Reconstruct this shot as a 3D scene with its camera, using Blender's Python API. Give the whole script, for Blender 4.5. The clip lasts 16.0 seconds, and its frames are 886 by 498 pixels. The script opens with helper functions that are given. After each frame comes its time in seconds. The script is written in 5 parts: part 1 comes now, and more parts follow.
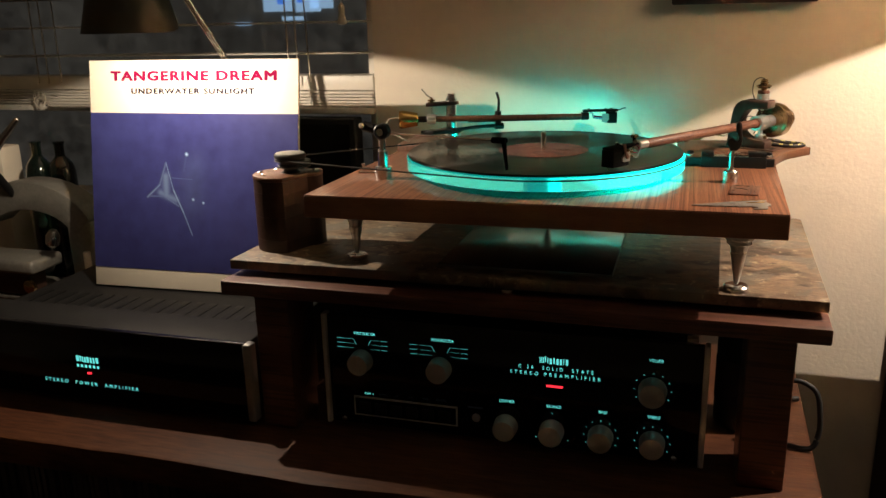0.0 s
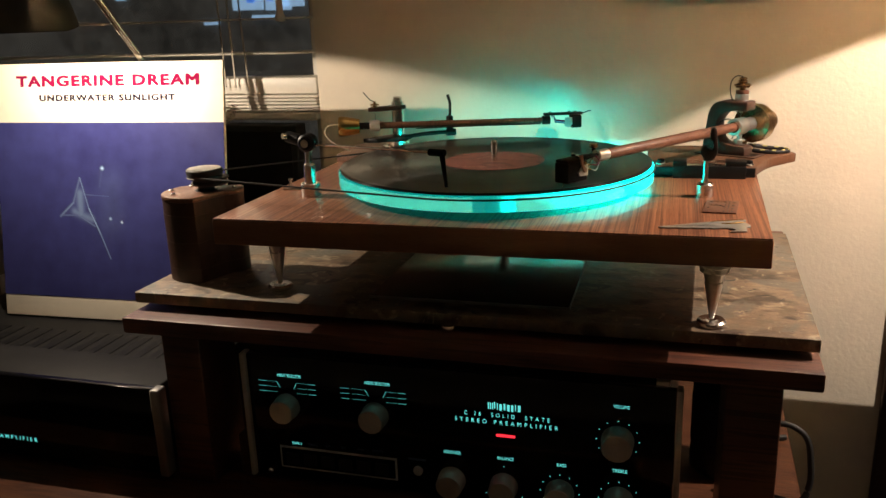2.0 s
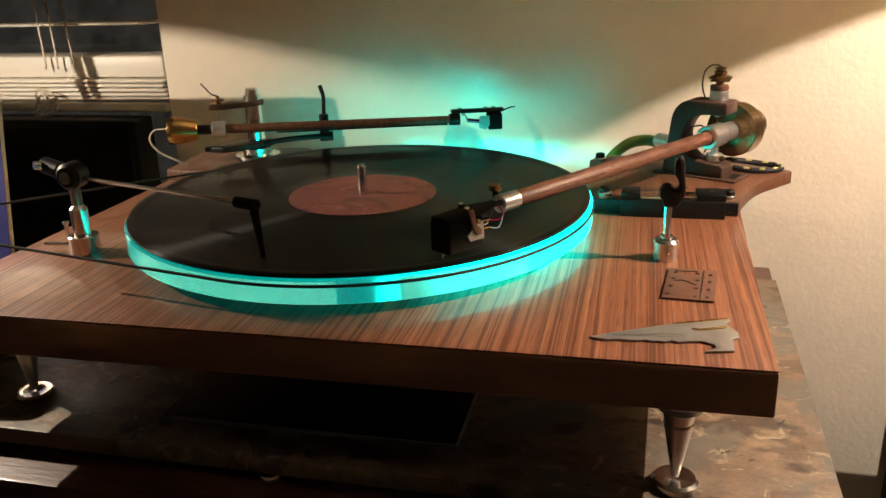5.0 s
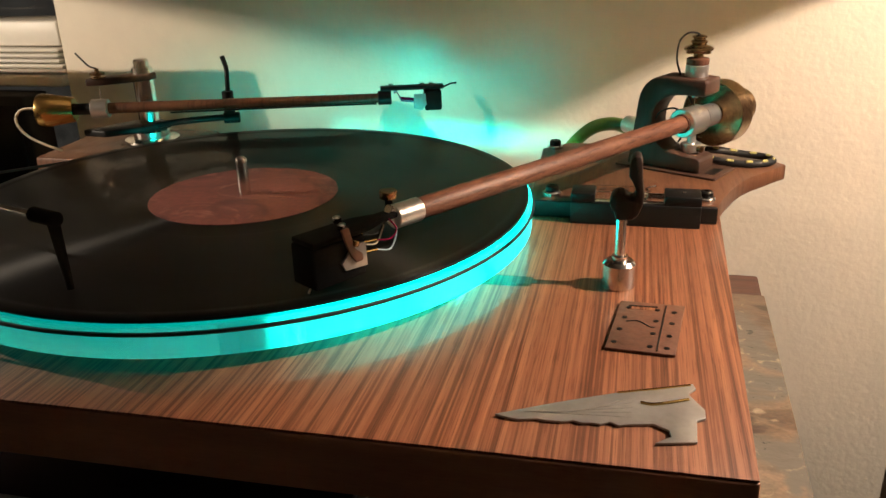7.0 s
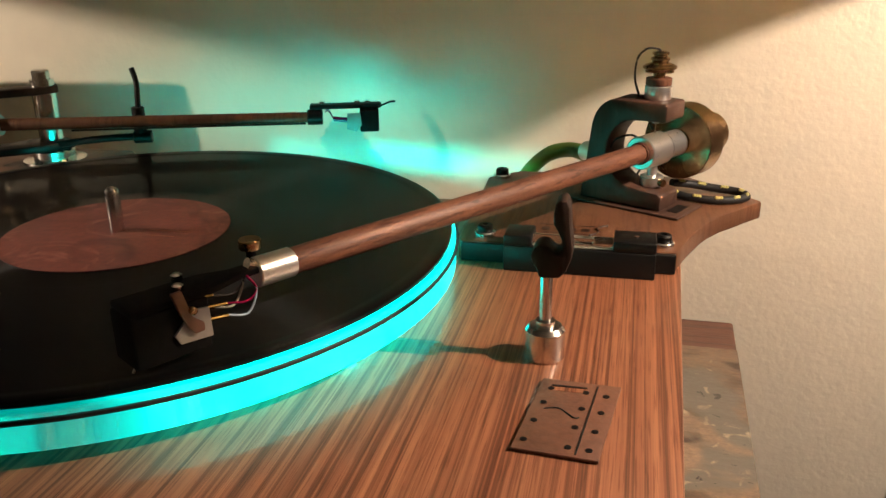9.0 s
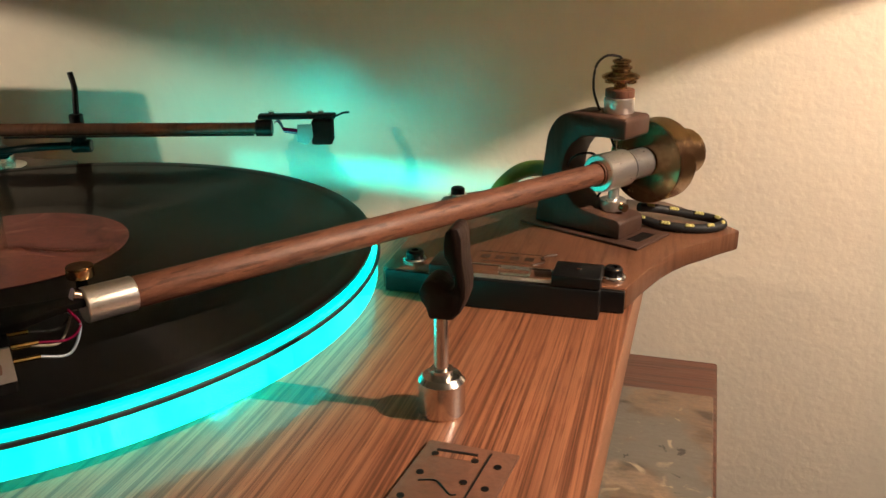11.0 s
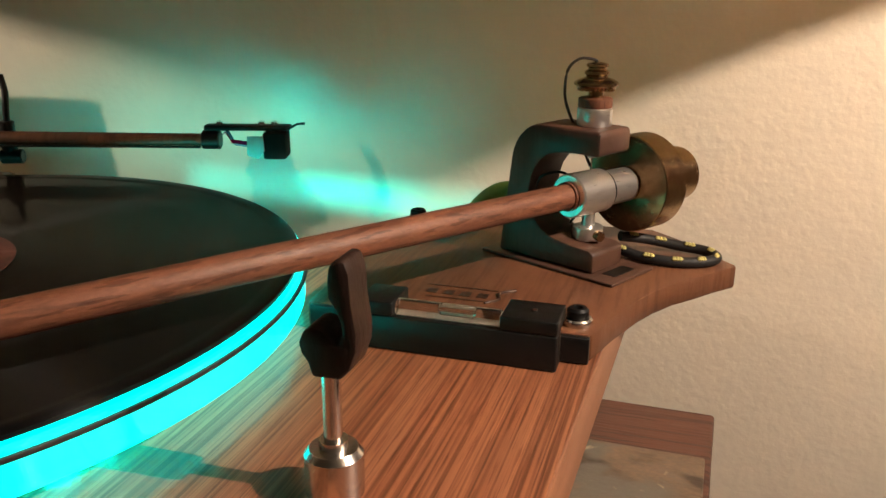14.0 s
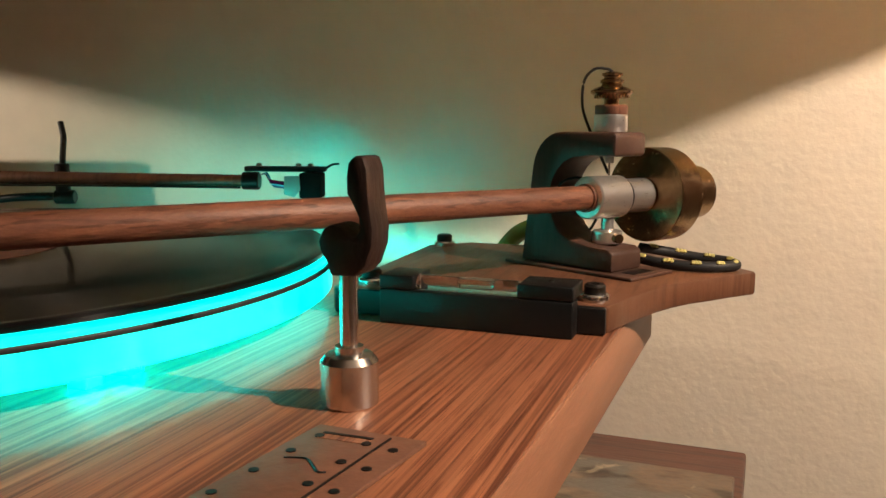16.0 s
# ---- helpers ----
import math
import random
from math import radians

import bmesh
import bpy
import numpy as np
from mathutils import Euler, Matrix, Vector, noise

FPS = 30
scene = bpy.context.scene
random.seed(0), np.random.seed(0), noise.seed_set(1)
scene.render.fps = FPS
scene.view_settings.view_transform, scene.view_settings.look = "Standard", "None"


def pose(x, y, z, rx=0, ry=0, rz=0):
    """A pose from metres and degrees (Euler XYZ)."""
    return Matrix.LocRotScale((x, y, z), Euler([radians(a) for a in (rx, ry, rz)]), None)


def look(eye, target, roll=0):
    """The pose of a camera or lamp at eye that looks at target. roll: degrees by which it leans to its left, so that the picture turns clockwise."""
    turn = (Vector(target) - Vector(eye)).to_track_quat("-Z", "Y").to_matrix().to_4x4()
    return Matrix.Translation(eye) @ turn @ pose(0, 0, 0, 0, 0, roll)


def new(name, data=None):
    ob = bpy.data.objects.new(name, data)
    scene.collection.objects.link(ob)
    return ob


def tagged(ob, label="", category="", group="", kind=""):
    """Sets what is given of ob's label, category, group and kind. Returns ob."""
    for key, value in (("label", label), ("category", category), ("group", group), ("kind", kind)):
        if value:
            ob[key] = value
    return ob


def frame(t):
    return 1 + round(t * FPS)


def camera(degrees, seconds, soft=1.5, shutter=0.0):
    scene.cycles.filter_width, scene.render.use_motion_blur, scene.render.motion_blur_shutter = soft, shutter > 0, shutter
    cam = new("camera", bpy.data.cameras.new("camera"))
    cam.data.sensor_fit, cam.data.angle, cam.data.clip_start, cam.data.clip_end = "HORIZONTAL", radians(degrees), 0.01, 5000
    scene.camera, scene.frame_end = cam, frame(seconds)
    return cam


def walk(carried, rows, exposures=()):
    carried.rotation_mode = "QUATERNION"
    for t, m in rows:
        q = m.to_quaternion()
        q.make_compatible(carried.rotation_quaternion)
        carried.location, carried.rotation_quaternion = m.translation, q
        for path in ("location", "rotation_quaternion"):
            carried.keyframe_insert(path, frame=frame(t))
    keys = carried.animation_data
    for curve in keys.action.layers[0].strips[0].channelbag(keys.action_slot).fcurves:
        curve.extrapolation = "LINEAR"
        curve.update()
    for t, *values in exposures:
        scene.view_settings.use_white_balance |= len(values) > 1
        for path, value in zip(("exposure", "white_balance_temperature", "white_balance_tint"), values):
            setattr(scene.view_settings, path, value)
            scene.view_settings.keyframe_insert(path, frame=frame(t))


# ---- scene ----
cam = camera(56.7, 16.0)
PATH = [
    (0, (0.248, 0.032, 1.175), (-0.312, 1.87, 0.622), -1.4),
    (0.5, (0.244, 0.06, 1.174), (-0.332, 1.895, 0.627), -1.6),
    (1, (0.242, 0.096, 1.173), (-0.322, 1.934, 0.622), -1.4),
    (1.5, (0.248, 0.125, 1.172), (-0.299, 1.967, 0.616), -1.7),
    (2, (0.263, 0.157, 1.169), (-0.27, 2.002, 0.61), -2.0),
    (2.5, (0.264, 0.203, 1.17), (-0.258, 2.049, 0.606), -2.0),
    (3, (0.26, 0.253, 1.176), (-0.249, 2.103, 0.612), -2.1),
    (3.5, (0.261, 0.302, 1.177), (-0.233, 2.151, 0.596), -2.2),
    (4, (0.264, 0.351, 1.179), (-0.206, 2.196, 0.567), -2.0),
    (6.5, (0.286, 0.537, 1.158), (-0.151, 2.348, 0.432), -2.0),
    (7, (0.293, 0.563, 1.155), (-0.141, 2.373, 0.423), -1.7),
    (7.5, (0.302, 0.586, 1.155), (-0.144, 2.394, 0.425), -1.8),
    (8, (0.31, 0.605, 1.154), (-0.139, 2.414, 0.428), -1.7),
    (8.5, (0.309, 0.628, 1.149), (-0.128, 2.444, 0.435), -1.2),
    (9, (0.317, 0.641, 1.145), (-0.114, 2.463, 0.443), -0.9),
    (9.5, (0.329, 0.65, 1.143), (-0.113, 2.477, 0.46), -0.9),
    (10, (0.34, 0.663, 1.139), (-0.128, 2.489, 0.472), -0.8),
    (12.5, (0.361, 0.74, 1.132), (-0.186, 2.545, 0.466), 0.1),
    (13, (0.364, 0.748, 1.132), (-0.18, 2.556, 0.471), 0.3),
    (13.5, (0.366, 0.754, 1.129), (-0.181, 2.567, 0.485), 0.4),
    (14, (0.367, 0.755, 1.119), (-0.195, 2.574, 0.508), 0.3),
    (14.5, (0.373, 0.751, 1.107), (-0.221, 2.583, 0.569), -0.1),
    (15, (0.373, 0.748, 1.092), (-0.257, 2.593, 0.645), -0.1),
    (15.5, (0.377, 0.742, 1.082), (-0.279, 2.595, 0.712), 0.1),
    (16, (0.38, 0.735, 1.069), (-0.293, 2.595, 0.774), 0.3),
]
walk(cam, [(t, look(eye, target, roll)) for t, eye, target, roll in PATH],
     exposures=[(0.0, 0.22), (3.5, 0.20), (7.0, 0.12), (10.0, -0.12), (16.0, -0.26)])

# ---- light ----
world = bpy.data.worlds.new("night_room")
world.use_nodes = True
world.node_tree.nodes["Background"].inputs[0].default_value = (1.0, 0.72, 0.5, 1)
world.node_tree.nodes["Background"].inputs[1].default_value = 0.02
scene.world = world

LAMP_L = Vector((-0.382, 0.875, 1.178))
LAMP_R = Vector((0.70, 0.93, 1.345))


def bulb_light(name, place, watts, colour, radius):
    data = bpy.data.lights.new(name, "POINT")
    data.energy, data.color, data.shadow_soft_size = watts, colour, radius
    ob = new(name, data)
    ob.location = place
    return ob


bulb_light("desk_lamp_light", LAMP_L, 5.4, (1.0, 0.82, 0.63), 0.0016)
bulb_light("side_lamp_light", LAMP_R, 16.4, (1.0, 0.805, 0.64), 0.0016)

# area lamps added at the far rim, standing in for the platter's light
def rim_light(across, along, rise, watts, spread, length):
    """A stand-in strip lamp by the far rim that shines outwards along (across, along), climbing by rise."""
    data = bpy.data.lights.new("added_rim_light", "AREA")
    data.shape, data.size, data.size_y = "RECTANGLE", length, 0.006
    data.energy, data.color, data.spread = watts, (0.0, 1.0, 0.88), radians(spread)
    ob = new("added_rim_light", data)
    x, y = 0.0893 + across * 0.159, 0.9545 + along * 0.159
    ob.matrix_basis = look((x, y, 1.0135), (x + across, y + along, 1.0135 + rise))


rim_light(-0.50, 0.866, 0.13, 0.0070, 50, 0.12)
rim_light(-0.08, 0.997, 0.12, 0.0120, 50, 0.16)
rim_light(0.26, 0.966, 0.12, 0.0060, 44, 0.12)
rim_light(0.10, 0.995, 0.30, 0.0014, 26, 0.02)
rim_light(0.22, 0.975, 0.40, 0.0004, 26, 0.008)
rim_light(-0.02, 1.0, 0.36, 0.0004, 26, 0.010)
rim_light(0.10, 0.995, -0.19, 0.0085, 15, 0.16)
rim_light(0.36, 0.933, -0.19, 0.0105, 15, 0.14)
rim_light(0.02, 1.0, 0.12, 0.0235, 105, 0.20)


# ---- materials ----
def mat(name, colour, rough=0.5, metal=0.0, vary=0.25, scale=60.0, bump=0.0, bump_scale=200.0, stretch=(1, 1, 1), second=None, coat=0.0, emit=None, power=0.0, spec=0.5, per_object=0.0):
    m = bpy.data.materials.new(name)
    m.use_nodes = True
    nt = m.node_tree
    n, l = nt.nodes, nt.links
    p = n["Principled BSDF"]
    p.inputs["Roughness"].default_value = rough
    p.inputs["Metallic"].default_value = metal
    p.inputs["Specular IOR Level"].default_value = spec
    if coat:
        p.inputs["Coat Weight"].default_value = coat
        p.inputs["Coat Roughness"].default_value = 0.12
    tc = n.new("ShaderNodeTexCoord")
    mp = n.new("ShaderNodeMapping")
    mp.inputs["Scale"].default_value = stretch
    l.new(tc.outputs["Object"], mp.inputs["Vector"])
    big = n.new("ShaderNodeTexNoise")
    big.inputs["Scale"].default_value, big.inputs["Detail"].default_value = scale, 4
    fine = n.new("ShaderNodeTexNoise")
    fine.inputs["Scale"].default_value, fine.inputs["Detail"].default_value = scale * 7, 3
    l.new(mp.outputs[0], big.inputs["Vector"])
    l.new(mp.outputs[0], fine.inputs["Vector"])
    mixf = n.new("ShaderNodeMath")
    mixf.operation = "MULTIPLY_ADD"
    mixf.inputs[1].default_value = 0.5
    half = n.new("ShaderNodeMath")
    half.operation = "MULTIPLY"
    half.inputs[1].default_value = 0.5
    l.new(fine.outputs["Fac"], half.inputs[0])
    l.new(big.outputs["Fac"], mixf.inputs[0])
    l.new(half.outputs[0], mixf.inputs[2])
    ramp = n.new("ShaderNodeValToRGB")
    c = Vector(colour)
    d = Vector(second) if second else c * (1 - vary)
    ramp.color_ramp.elements[0].position, ramp.color_ramp.elements[1].position = 0.35, 0.65
    ramp.color_ramp.elements[0].color, ramp.color_ramp.elements[1].color = (*d, 1), (*c, 1)
    l.new(mixf.outputs[0], ramp.inputs["Fac"])
    last = ramp.outputs["Color"]
    if per_object:
        oi = n.new("ShaderNodeObjectInfo")
        hsv = n.new("ShaderNodeHueSaturation")
        mr = n.new("ShaderNodeMapRange")
        mr.inputs["To Min"].default_value, mr.inputs["To Max"].default_value = 1 - per_object, 1 + per_object
        l.new(oi.outputs["Random"], mr.inputs["Value"])
        l.new(mr.outputs[0], hsv.inputs["Value"])
        l.new(last, hsv.inputs["Color"])
        last = hsv.outputs["Color"]
    l.new(last, p.inputs["Base Color"])
    rr = n.new("ShaderNodeMapRange")
    rr.inputs["To Min"].default_value, rr.inputs["To Max"].default_value = max(0.02, rough - 0.08), min(1, rough + 0.1)
    l.new(fine.outputs["Fac"], rr.inputs["Value"])
    l.new(rr.outputs[0], p.inputs["Roughness"])
    if bump:
        bn = n.new("ShaderNodeTexNoise")
        bn.inputs["Scale"].default_value, bn.inputs["Detail"].default_value = bump_scale, 3
        l.new(mp.outputs[0], bn.inputs["Vector"])
        b = n.new("ShaderNodeBump")
        b.inputs["Strength"].default_value, b.inputs["Distance"].default_value = bump, 0.002
        l.new(bn.outputs["Fac"], b.inputs["Height"])
        l.new(b.outputs[0], p.inputs["Normal"])
    if emit:
        p.inputs["Emission Color"].default_value = (*emit, 1)
        p.inputs["Emission Strength"].default_value = power
    return m


WALL = mat("wall_paint", (0.80, 0.725, 0.60), 0.9, vary=0.06, scale=9, bump=0.27, bump_scale=175)
ZEBRA = mat("striped_veneer", (0.40, 0.172, 0.088), 0.46, scale=3.0, stretch=(110, 0.35, 6), second=(0.245, 0.094, 0.046), bump=0.12, bump_scale=30, coat=0.35)
CRADLE_WOOD = mat("dark_carved_wood", (0.036, 0.017, 0.012), 0.55, scale=14, stretch=(3, 3, 1), second=(0.018, 0.009, 0.006), bump=0.15, bump_scale=180, spec=0.3)
PLINTH_SIDE = mat("veneer_edge", (0.33, 0.155, 0.085), 0.5, scale=8, stretch=(2, 2, 22), second=(0.24, 0.105, 0.055), bump=0.15, bump_scale=90)
ARMBOARD_WOOD = mat("walnut_board", (0.165, 0.074, 0.040), 0.45, scale=7, stretch=(5, 1, 1), second=(0.11, 0.045, 0.022), bump=0.1, bump_scale=120, coat=0.1)
YOKE_WOOD = mat("yoke_walnut", (0.092, 0.046, 0.032), 0.45, scale=12, stretch=(4, 1, 1), second=(0.050, 0.025, 0.017), bump=0.1, bump_scale=160)
DARK_WOOD = mat("dark_walnut", (0.058, 0.026, 0.016), 0.42, scale=10, stretch=(1, 4, 1), second=(0.026, 0.012, 0.008), bump=0.1, bump_scale=140)
ARM_WOOD = mat("mahogany_tube", (0.205, 0.084, 0.047), 0.50, scale=24, stretch=(7, 7, 2.2), second=(0.135, 0.053, 0.030), bump=0.14, bump_scale=220)
STAND_WOOD = mat("stained_stand_wood", (0.13, 0.043, 0.023), 0.42, scale=6, stretch=(1, 9, 9), second=(0.085, 0.026, 0.014), bump=0.12, bump_scale=80, coat=0.15)
DESK_WOOD = mat("desk_wood", (0.108, 0.041, 0.018), 0.5, scale=5, stretch=(1, 7, 7), second=(0.042, 0.014, 0.007), bump=0.15, bump_scale=60, spec=0.15)
STONE = mat("slate_tile", (0.29, 0.21, 0.135), 0.45, scale=70, stretch=(1, 1.4, 1), second=(0.15, 0.115, 0.08), bump=0.5, bump_scale=70)
STEEL = mat("polished_steel", (0.78, 0.75, 0.71), 0.2, 1.0, vary=0.08, scale=40)
ALU = mat("brushed_aluminium", (0.84, 0.82, 0.79), 0.30, 0.9, vary=0.04, scale=30, stretch=(1, 1, 14))
BRASS = mat("aged_brass", (0.52, 0.355, 0.19), 0.23, 1.0, scale=50, second=(0.34, 0.22, 0.12), bump=0.05, bump_scale=200)
GOLD = mat("bright_brass", (0.80, 0.52, 0.18), 0.22, 1.0, vary=0.15, scale=50)
BLACK = mat("black_anodised", (0.007, 0.007, 0.007), 0.42, vary=0.3, scale=80, spec=0.32)
SLATE_BLACK = mat("black_glass_plate", (0.006, 0.008, 0.008), 0.16, vary=0.3, scale=60, spec=0.5)
KNOB = mat("spun_metal", (0.80, 0.76, 0.68), 0.32, 0.45, vary=0.12, scale=60)
BRISTLE = mat("black_bristle", (0.006, 0.006, 0.006), 0.9, vary=0.3, scale=300, spec=0.1)
RUBBER = mat("black_rubber", (0.015, 0.015, 0.015), 0.6, vary=0.3, scale=90)
VINYL = mat("vinyl", (0.004, 0.004, 0.004), 0.13, vary=0.3, scale=30, spec=0.13)
LABEL = mat("record_label", (0.31, 0.112, 0.105), 0.5, vary=0.2, scale=45, second=(0.19, 0.062, 0.062))
LABEL_PRINT = mat("faint_print", (0.42, 0.20, 0.165), 0.6, vary=0.1)
PAPER = mat("white_card", (0.82, 0.74, 0.60), 0.4, vary=0.05, scale=12)
BLUE = mat("blue_print", (0.038, 0.043, 0.160), 0.35, scale=7, second=(0.024, 0.025, 0.105), coat=0.15)
PALE_BLUE = mat("pale_blue_print", (0.10, 0.18, 0.30), 0.35, vary=0.3, scale=40)
SPARK = mat("white_blue_print", (0.40, 0.50, 0.62), 0.35, vary=0.1, scale=40)
RED_INK = mat("red_ink", (0.20, 0.003, 0.040), 0.85, vary=0.05, spec=0.08)
GREY_INK = mat("dark_grey_ink", (0.026, 0.022, 0.038), 0.85, vary=0.1, spec=0.08)
PANEL = mat("black_glass_panel", (0.003, 0.003, 0.004), 0.08, vary=0.2, scale=20, spec=0.3)
CASE = mat("black_enamel", (0.012, 0.0115, 0.011), 0.6, vary=0.3, scale=50, bump=0.08, bump_scale=300, spec=0.2)
WHITE_PAINT = mat("white_gloss_paint", (0.76, 0.72, 0.64), 0.4, vary=0.06, scale=15)
CORD = mat("cotton_cord", (0.62, 0.56, 0.46), 0.85, vary=0.2, scale=200)
GREY_METAL = mat("grey_cast_metal", (0.24, 0.23, 0.20), 0.45, 0.3, vary=0.3, scale=25, bump=0.15, bump_scale=120)
TIN = mat("matt_tin", (0.72, 0.69, 0.62), 0.45, 0.1, vary=0.2, scale=60)
GREEN_CABLE = mat("green_sleeve", (0.15, 0.23, 0.03), 0.5, vary=0.2, scale=60)
YELLOW = mat("yellow_thread", (0.62, 0.56, 0.20), 0.6, vary=0.2, scale=200)
PLASTER = mat("ceiling_paint", (0.88, 0.85, 0.79), 0.9, vary=0.05, scale=5)
CARPET = mat("dark_carpet", (0.05, 0.035, 0.028), 0.95, vary=0.4, scale=40, bump=0.4, bump_scale=300)
SLEEVES = mat("record_spines", (0.05, 0.035, 0.03), 0.6, vary=0.4, scale=30, per_object=0.6)
NIGHT = mat("night_outside", (0.115, 0.108, 0.095), 0.7, scale=2.2, second=(0.035, 0.033, 0.030), emit=(0.08, 0.08, 0.075), power=0.26)
NIGHT.node_tree.links.new(NIGHT.node_tree.nodes["Color Ramp"].outputs["Color"], NIGHT.node_tree.nodes["Principled BSDF"].inputs["Emission Color"])
FAR_BLUE = mat("lit_far_blue", (0.1, 0.2, 0.5), 0.6, emit=(0.06, 0.22, 0.85), power=0.6)
FAR_LIGHT = mat("lit_far_window", (0.3, 0.4, 0.5), 0.6, emit=(0.35, 0.55, 0.80), power=0.55)
CYAN_TEXT = mat("lit_lettering", (0.1, 0.6, 0.55), 0.5, emit=(0.16, 0.86, 0.80), power=0.75)
DIM_TEXT = mat("lit_fine_print", (0.1, 0.5, 0.5), 0.5, emit=(0.16, 0.86, 0.80), power=0.30)
RED_LED = mat("red_pilot_light", (0.5, 0.02, 0.02), 0.5, emit=(1.0, 0.03, 0.05), power=1.4)
CLOTH_SHADE = mat("lamp_shade_cloth", (0.13, 0.10, 0.07), 0.8, vary=0.2, scale=120)
cloth = CLOTH_SHADE.node_tree
through_cloth = cloth.nodes.new("ShaderNodeBsdfTranslucent")
through_cloth.inputs["Color"].default_value = (0.82, 0.70, 0.55, 1)
both = cloth.nodes.new("ShaderNodeAddShader")
cloth.links.new(cloth.nodes["Principled BSDF"].outputs[0], both.inputs[0])
cloth.links.new(through_cloth.outputs[0], both.inputs[1])
cloth.links.new(both.outputs[0], cloth.nodes["Material Output"].inputs["Surface"])
SHADE = mat("lamp_shade_metal", (0.030, 0.027, 0.024), 0.5, 0.2, vary=0.2, scale=30)
BADGE = mat("engraved_leather", (0.17, 0.075, 0.045), 0.6, vary=0.3, scale=60, bump=0.2, bump_scale=200)
PEWTER = mat("pewter", (0.36, 0.35, 0.33), 0.45, 0.55, vary=0.15, scale=60)
BOTTLE = mat("dark_green_glass", (0.003, 0.009, 0.007), 0.06, vary=0.1, scale=20, coat=0.5)


def glass(name, colour, rough=0.03):
    m = bpy.data.materials.new(name)
    m.use_nodes = True
    p = m.node_tree.nodes["Principled BSDF"]
    p.inputs["Base Color"].default_value = (*colour, 1)
    p.inputs["Roughness"].default_value = rough
    p.inputs["Transmission Weight"].default_value = 1.0
    p.inputs["IOR"].default_value = 1.46
    return m


def streaked(m, scale, stretch, low, high, dark, sharp=0.06):
    """Adds thin dark lines or flecks, multiplied over the colour of m."""
    nt = m.node_tree
    n, l = nt.nodes, nt.links
    p = n["Principled BSDF"]
    src = p.inputs["Base Color"].links[0].from_socket
    tc = n.new("ShaderNodeTexCoord")
    mp = n.new("ShaderNodeMapping")
    mp.inputs["Scale"].default_value = stretch
    l.new(tc.outputs["Object"], mp.inputs["Vector"])
    no = n.new("ShaderNodeTexNoise")
    no.inputs["Scale"].default_value, no.inputs["Detail"].default_value = scale, 2.5
    l.new(mp.outputs[0], no.inputs["Vector"])
    ra = n.new("ShaderNodeValToRGB")
    ra.color_ramp.elements[0].position, ra.color_ramp.elements[0].color = low, (*dark, 1)
    ra.color_ramp.elements[1].position, ra.color_ramp.elements[1].color = high, (1, 1, 1, 1)
    l.new(no.outputs["Fac"], ra.inputs["Fac"])
    mx = n.new("ShaderNodeMix")
    mx.data_type, mx.blend_type = "RGBA", "MULTIPLY"
    mx.inputs["Factor"].default_value = 1.0
    l.new(src, mx.inputs[6])
    l.new(ra.outputs["Color"], mx.inputs[7])
    l.new(mx.outputs[2], p.inputs["Base Color"])
    return m


def patched(m, scale, wander, colour, low, high):
    """Lays wandering patches of another colour over m."""
    nt = m.node_tree
    n, l = nt.nodes, nt.links
    p = n["Principled BSDF"]
    src = p.inputs["Base Color"].links[0].from_socket
    tc = n.new("ShaderNodeTexCoord")
    no = n.new("ShaderNodeTexNoise")
    no.inputs["Scale"].default_value, no.inputs["Detail"].default_value = scale, 6
    no.inputs["Distortion"].default_value = wander
    shift = n.new("ShaderNodeVectorMath")
    shift.operation, shift.inputs[1].default_value = "ADD", (scale * 0.37, scale * 0.11, 0)
    l.new(tc.outputs["Object"], shift.inputs[0])
    l.new(shift.outputs[0], no.inputs["Vector"])
    mr = n.new("ShaderNodeMapRange")
    mr.inputs["From Min"].default_value, mr.inputs["From Max"].default_value = low, high
    l.new(no.outputs["Fac"], mr.inputs["Value"])
    mx = n.new("ShaderNodeMix")
    mx.data_type = "RGBA"
    l.new(mr.outputs[0], mx.inputs["Factor"])
    l.new(src, mx.inputs[6])
    mx.inputs[7].default_value = (*colour, 1)
    l.new(mx.outputs[2], p.inputs["Base Color"])


streaked(ZEBRA, 3.0, (230, 1.0, 4), 0.40, 0.52, (0.50, 0.42, 0.38))
streaked(ZEBRA, 3.0, (90, 0.5, 4), 0.36, 0.62, (0.74, 0.68, 0.66))
streaked(ZEBRA, 3.0, (620, 14, 4), 0.37, 0.45, (0.66, 0.58, 0.54))
streaked(ARM_WOOD, 30.0, (9, 9, 1.6), 0.38, 0.46, (0.74, 0.70, 0.68))
streaked(ARM_WOOD, 90.0, (6, 6, 0.9), 0.37, 0.43, (0.58, 0.52, 0.5))
streaked(STAND_WOOD, 6.0, (2, 60, 60), 0.40, 0.50, (0.5, 0.45, 0.45))
streaked(STONE, 30.0, (1, 1.6, 1), 0.36, 0.44, (0.35, 0.32, 0.32))
streaked(STONE, 34.0, (1, 1.6, 1), 0.42, 0.47, (0.68, 0.63, 0.61))
streaked(STONE, 12.0, (1, 1.2, 1), 0.42, 0.60, (0.72, 0.68, 0.66))
patched(STONE, 16.0, 1.2, (0.13, 0.118, 0.095), 0.50, 0.58)
patched(STONE, 60.0, 1.5, (0.36, 0.30, 0.20), 0.60, 0.70)
patched(STONE, 90.0, 1.0, (0.035, 0.030, 0.026), 0.665, 0.69)
patched(LABEL, 26.0, 2.5, (0.44, 0.20, 0.165), 0.56, 0.72)
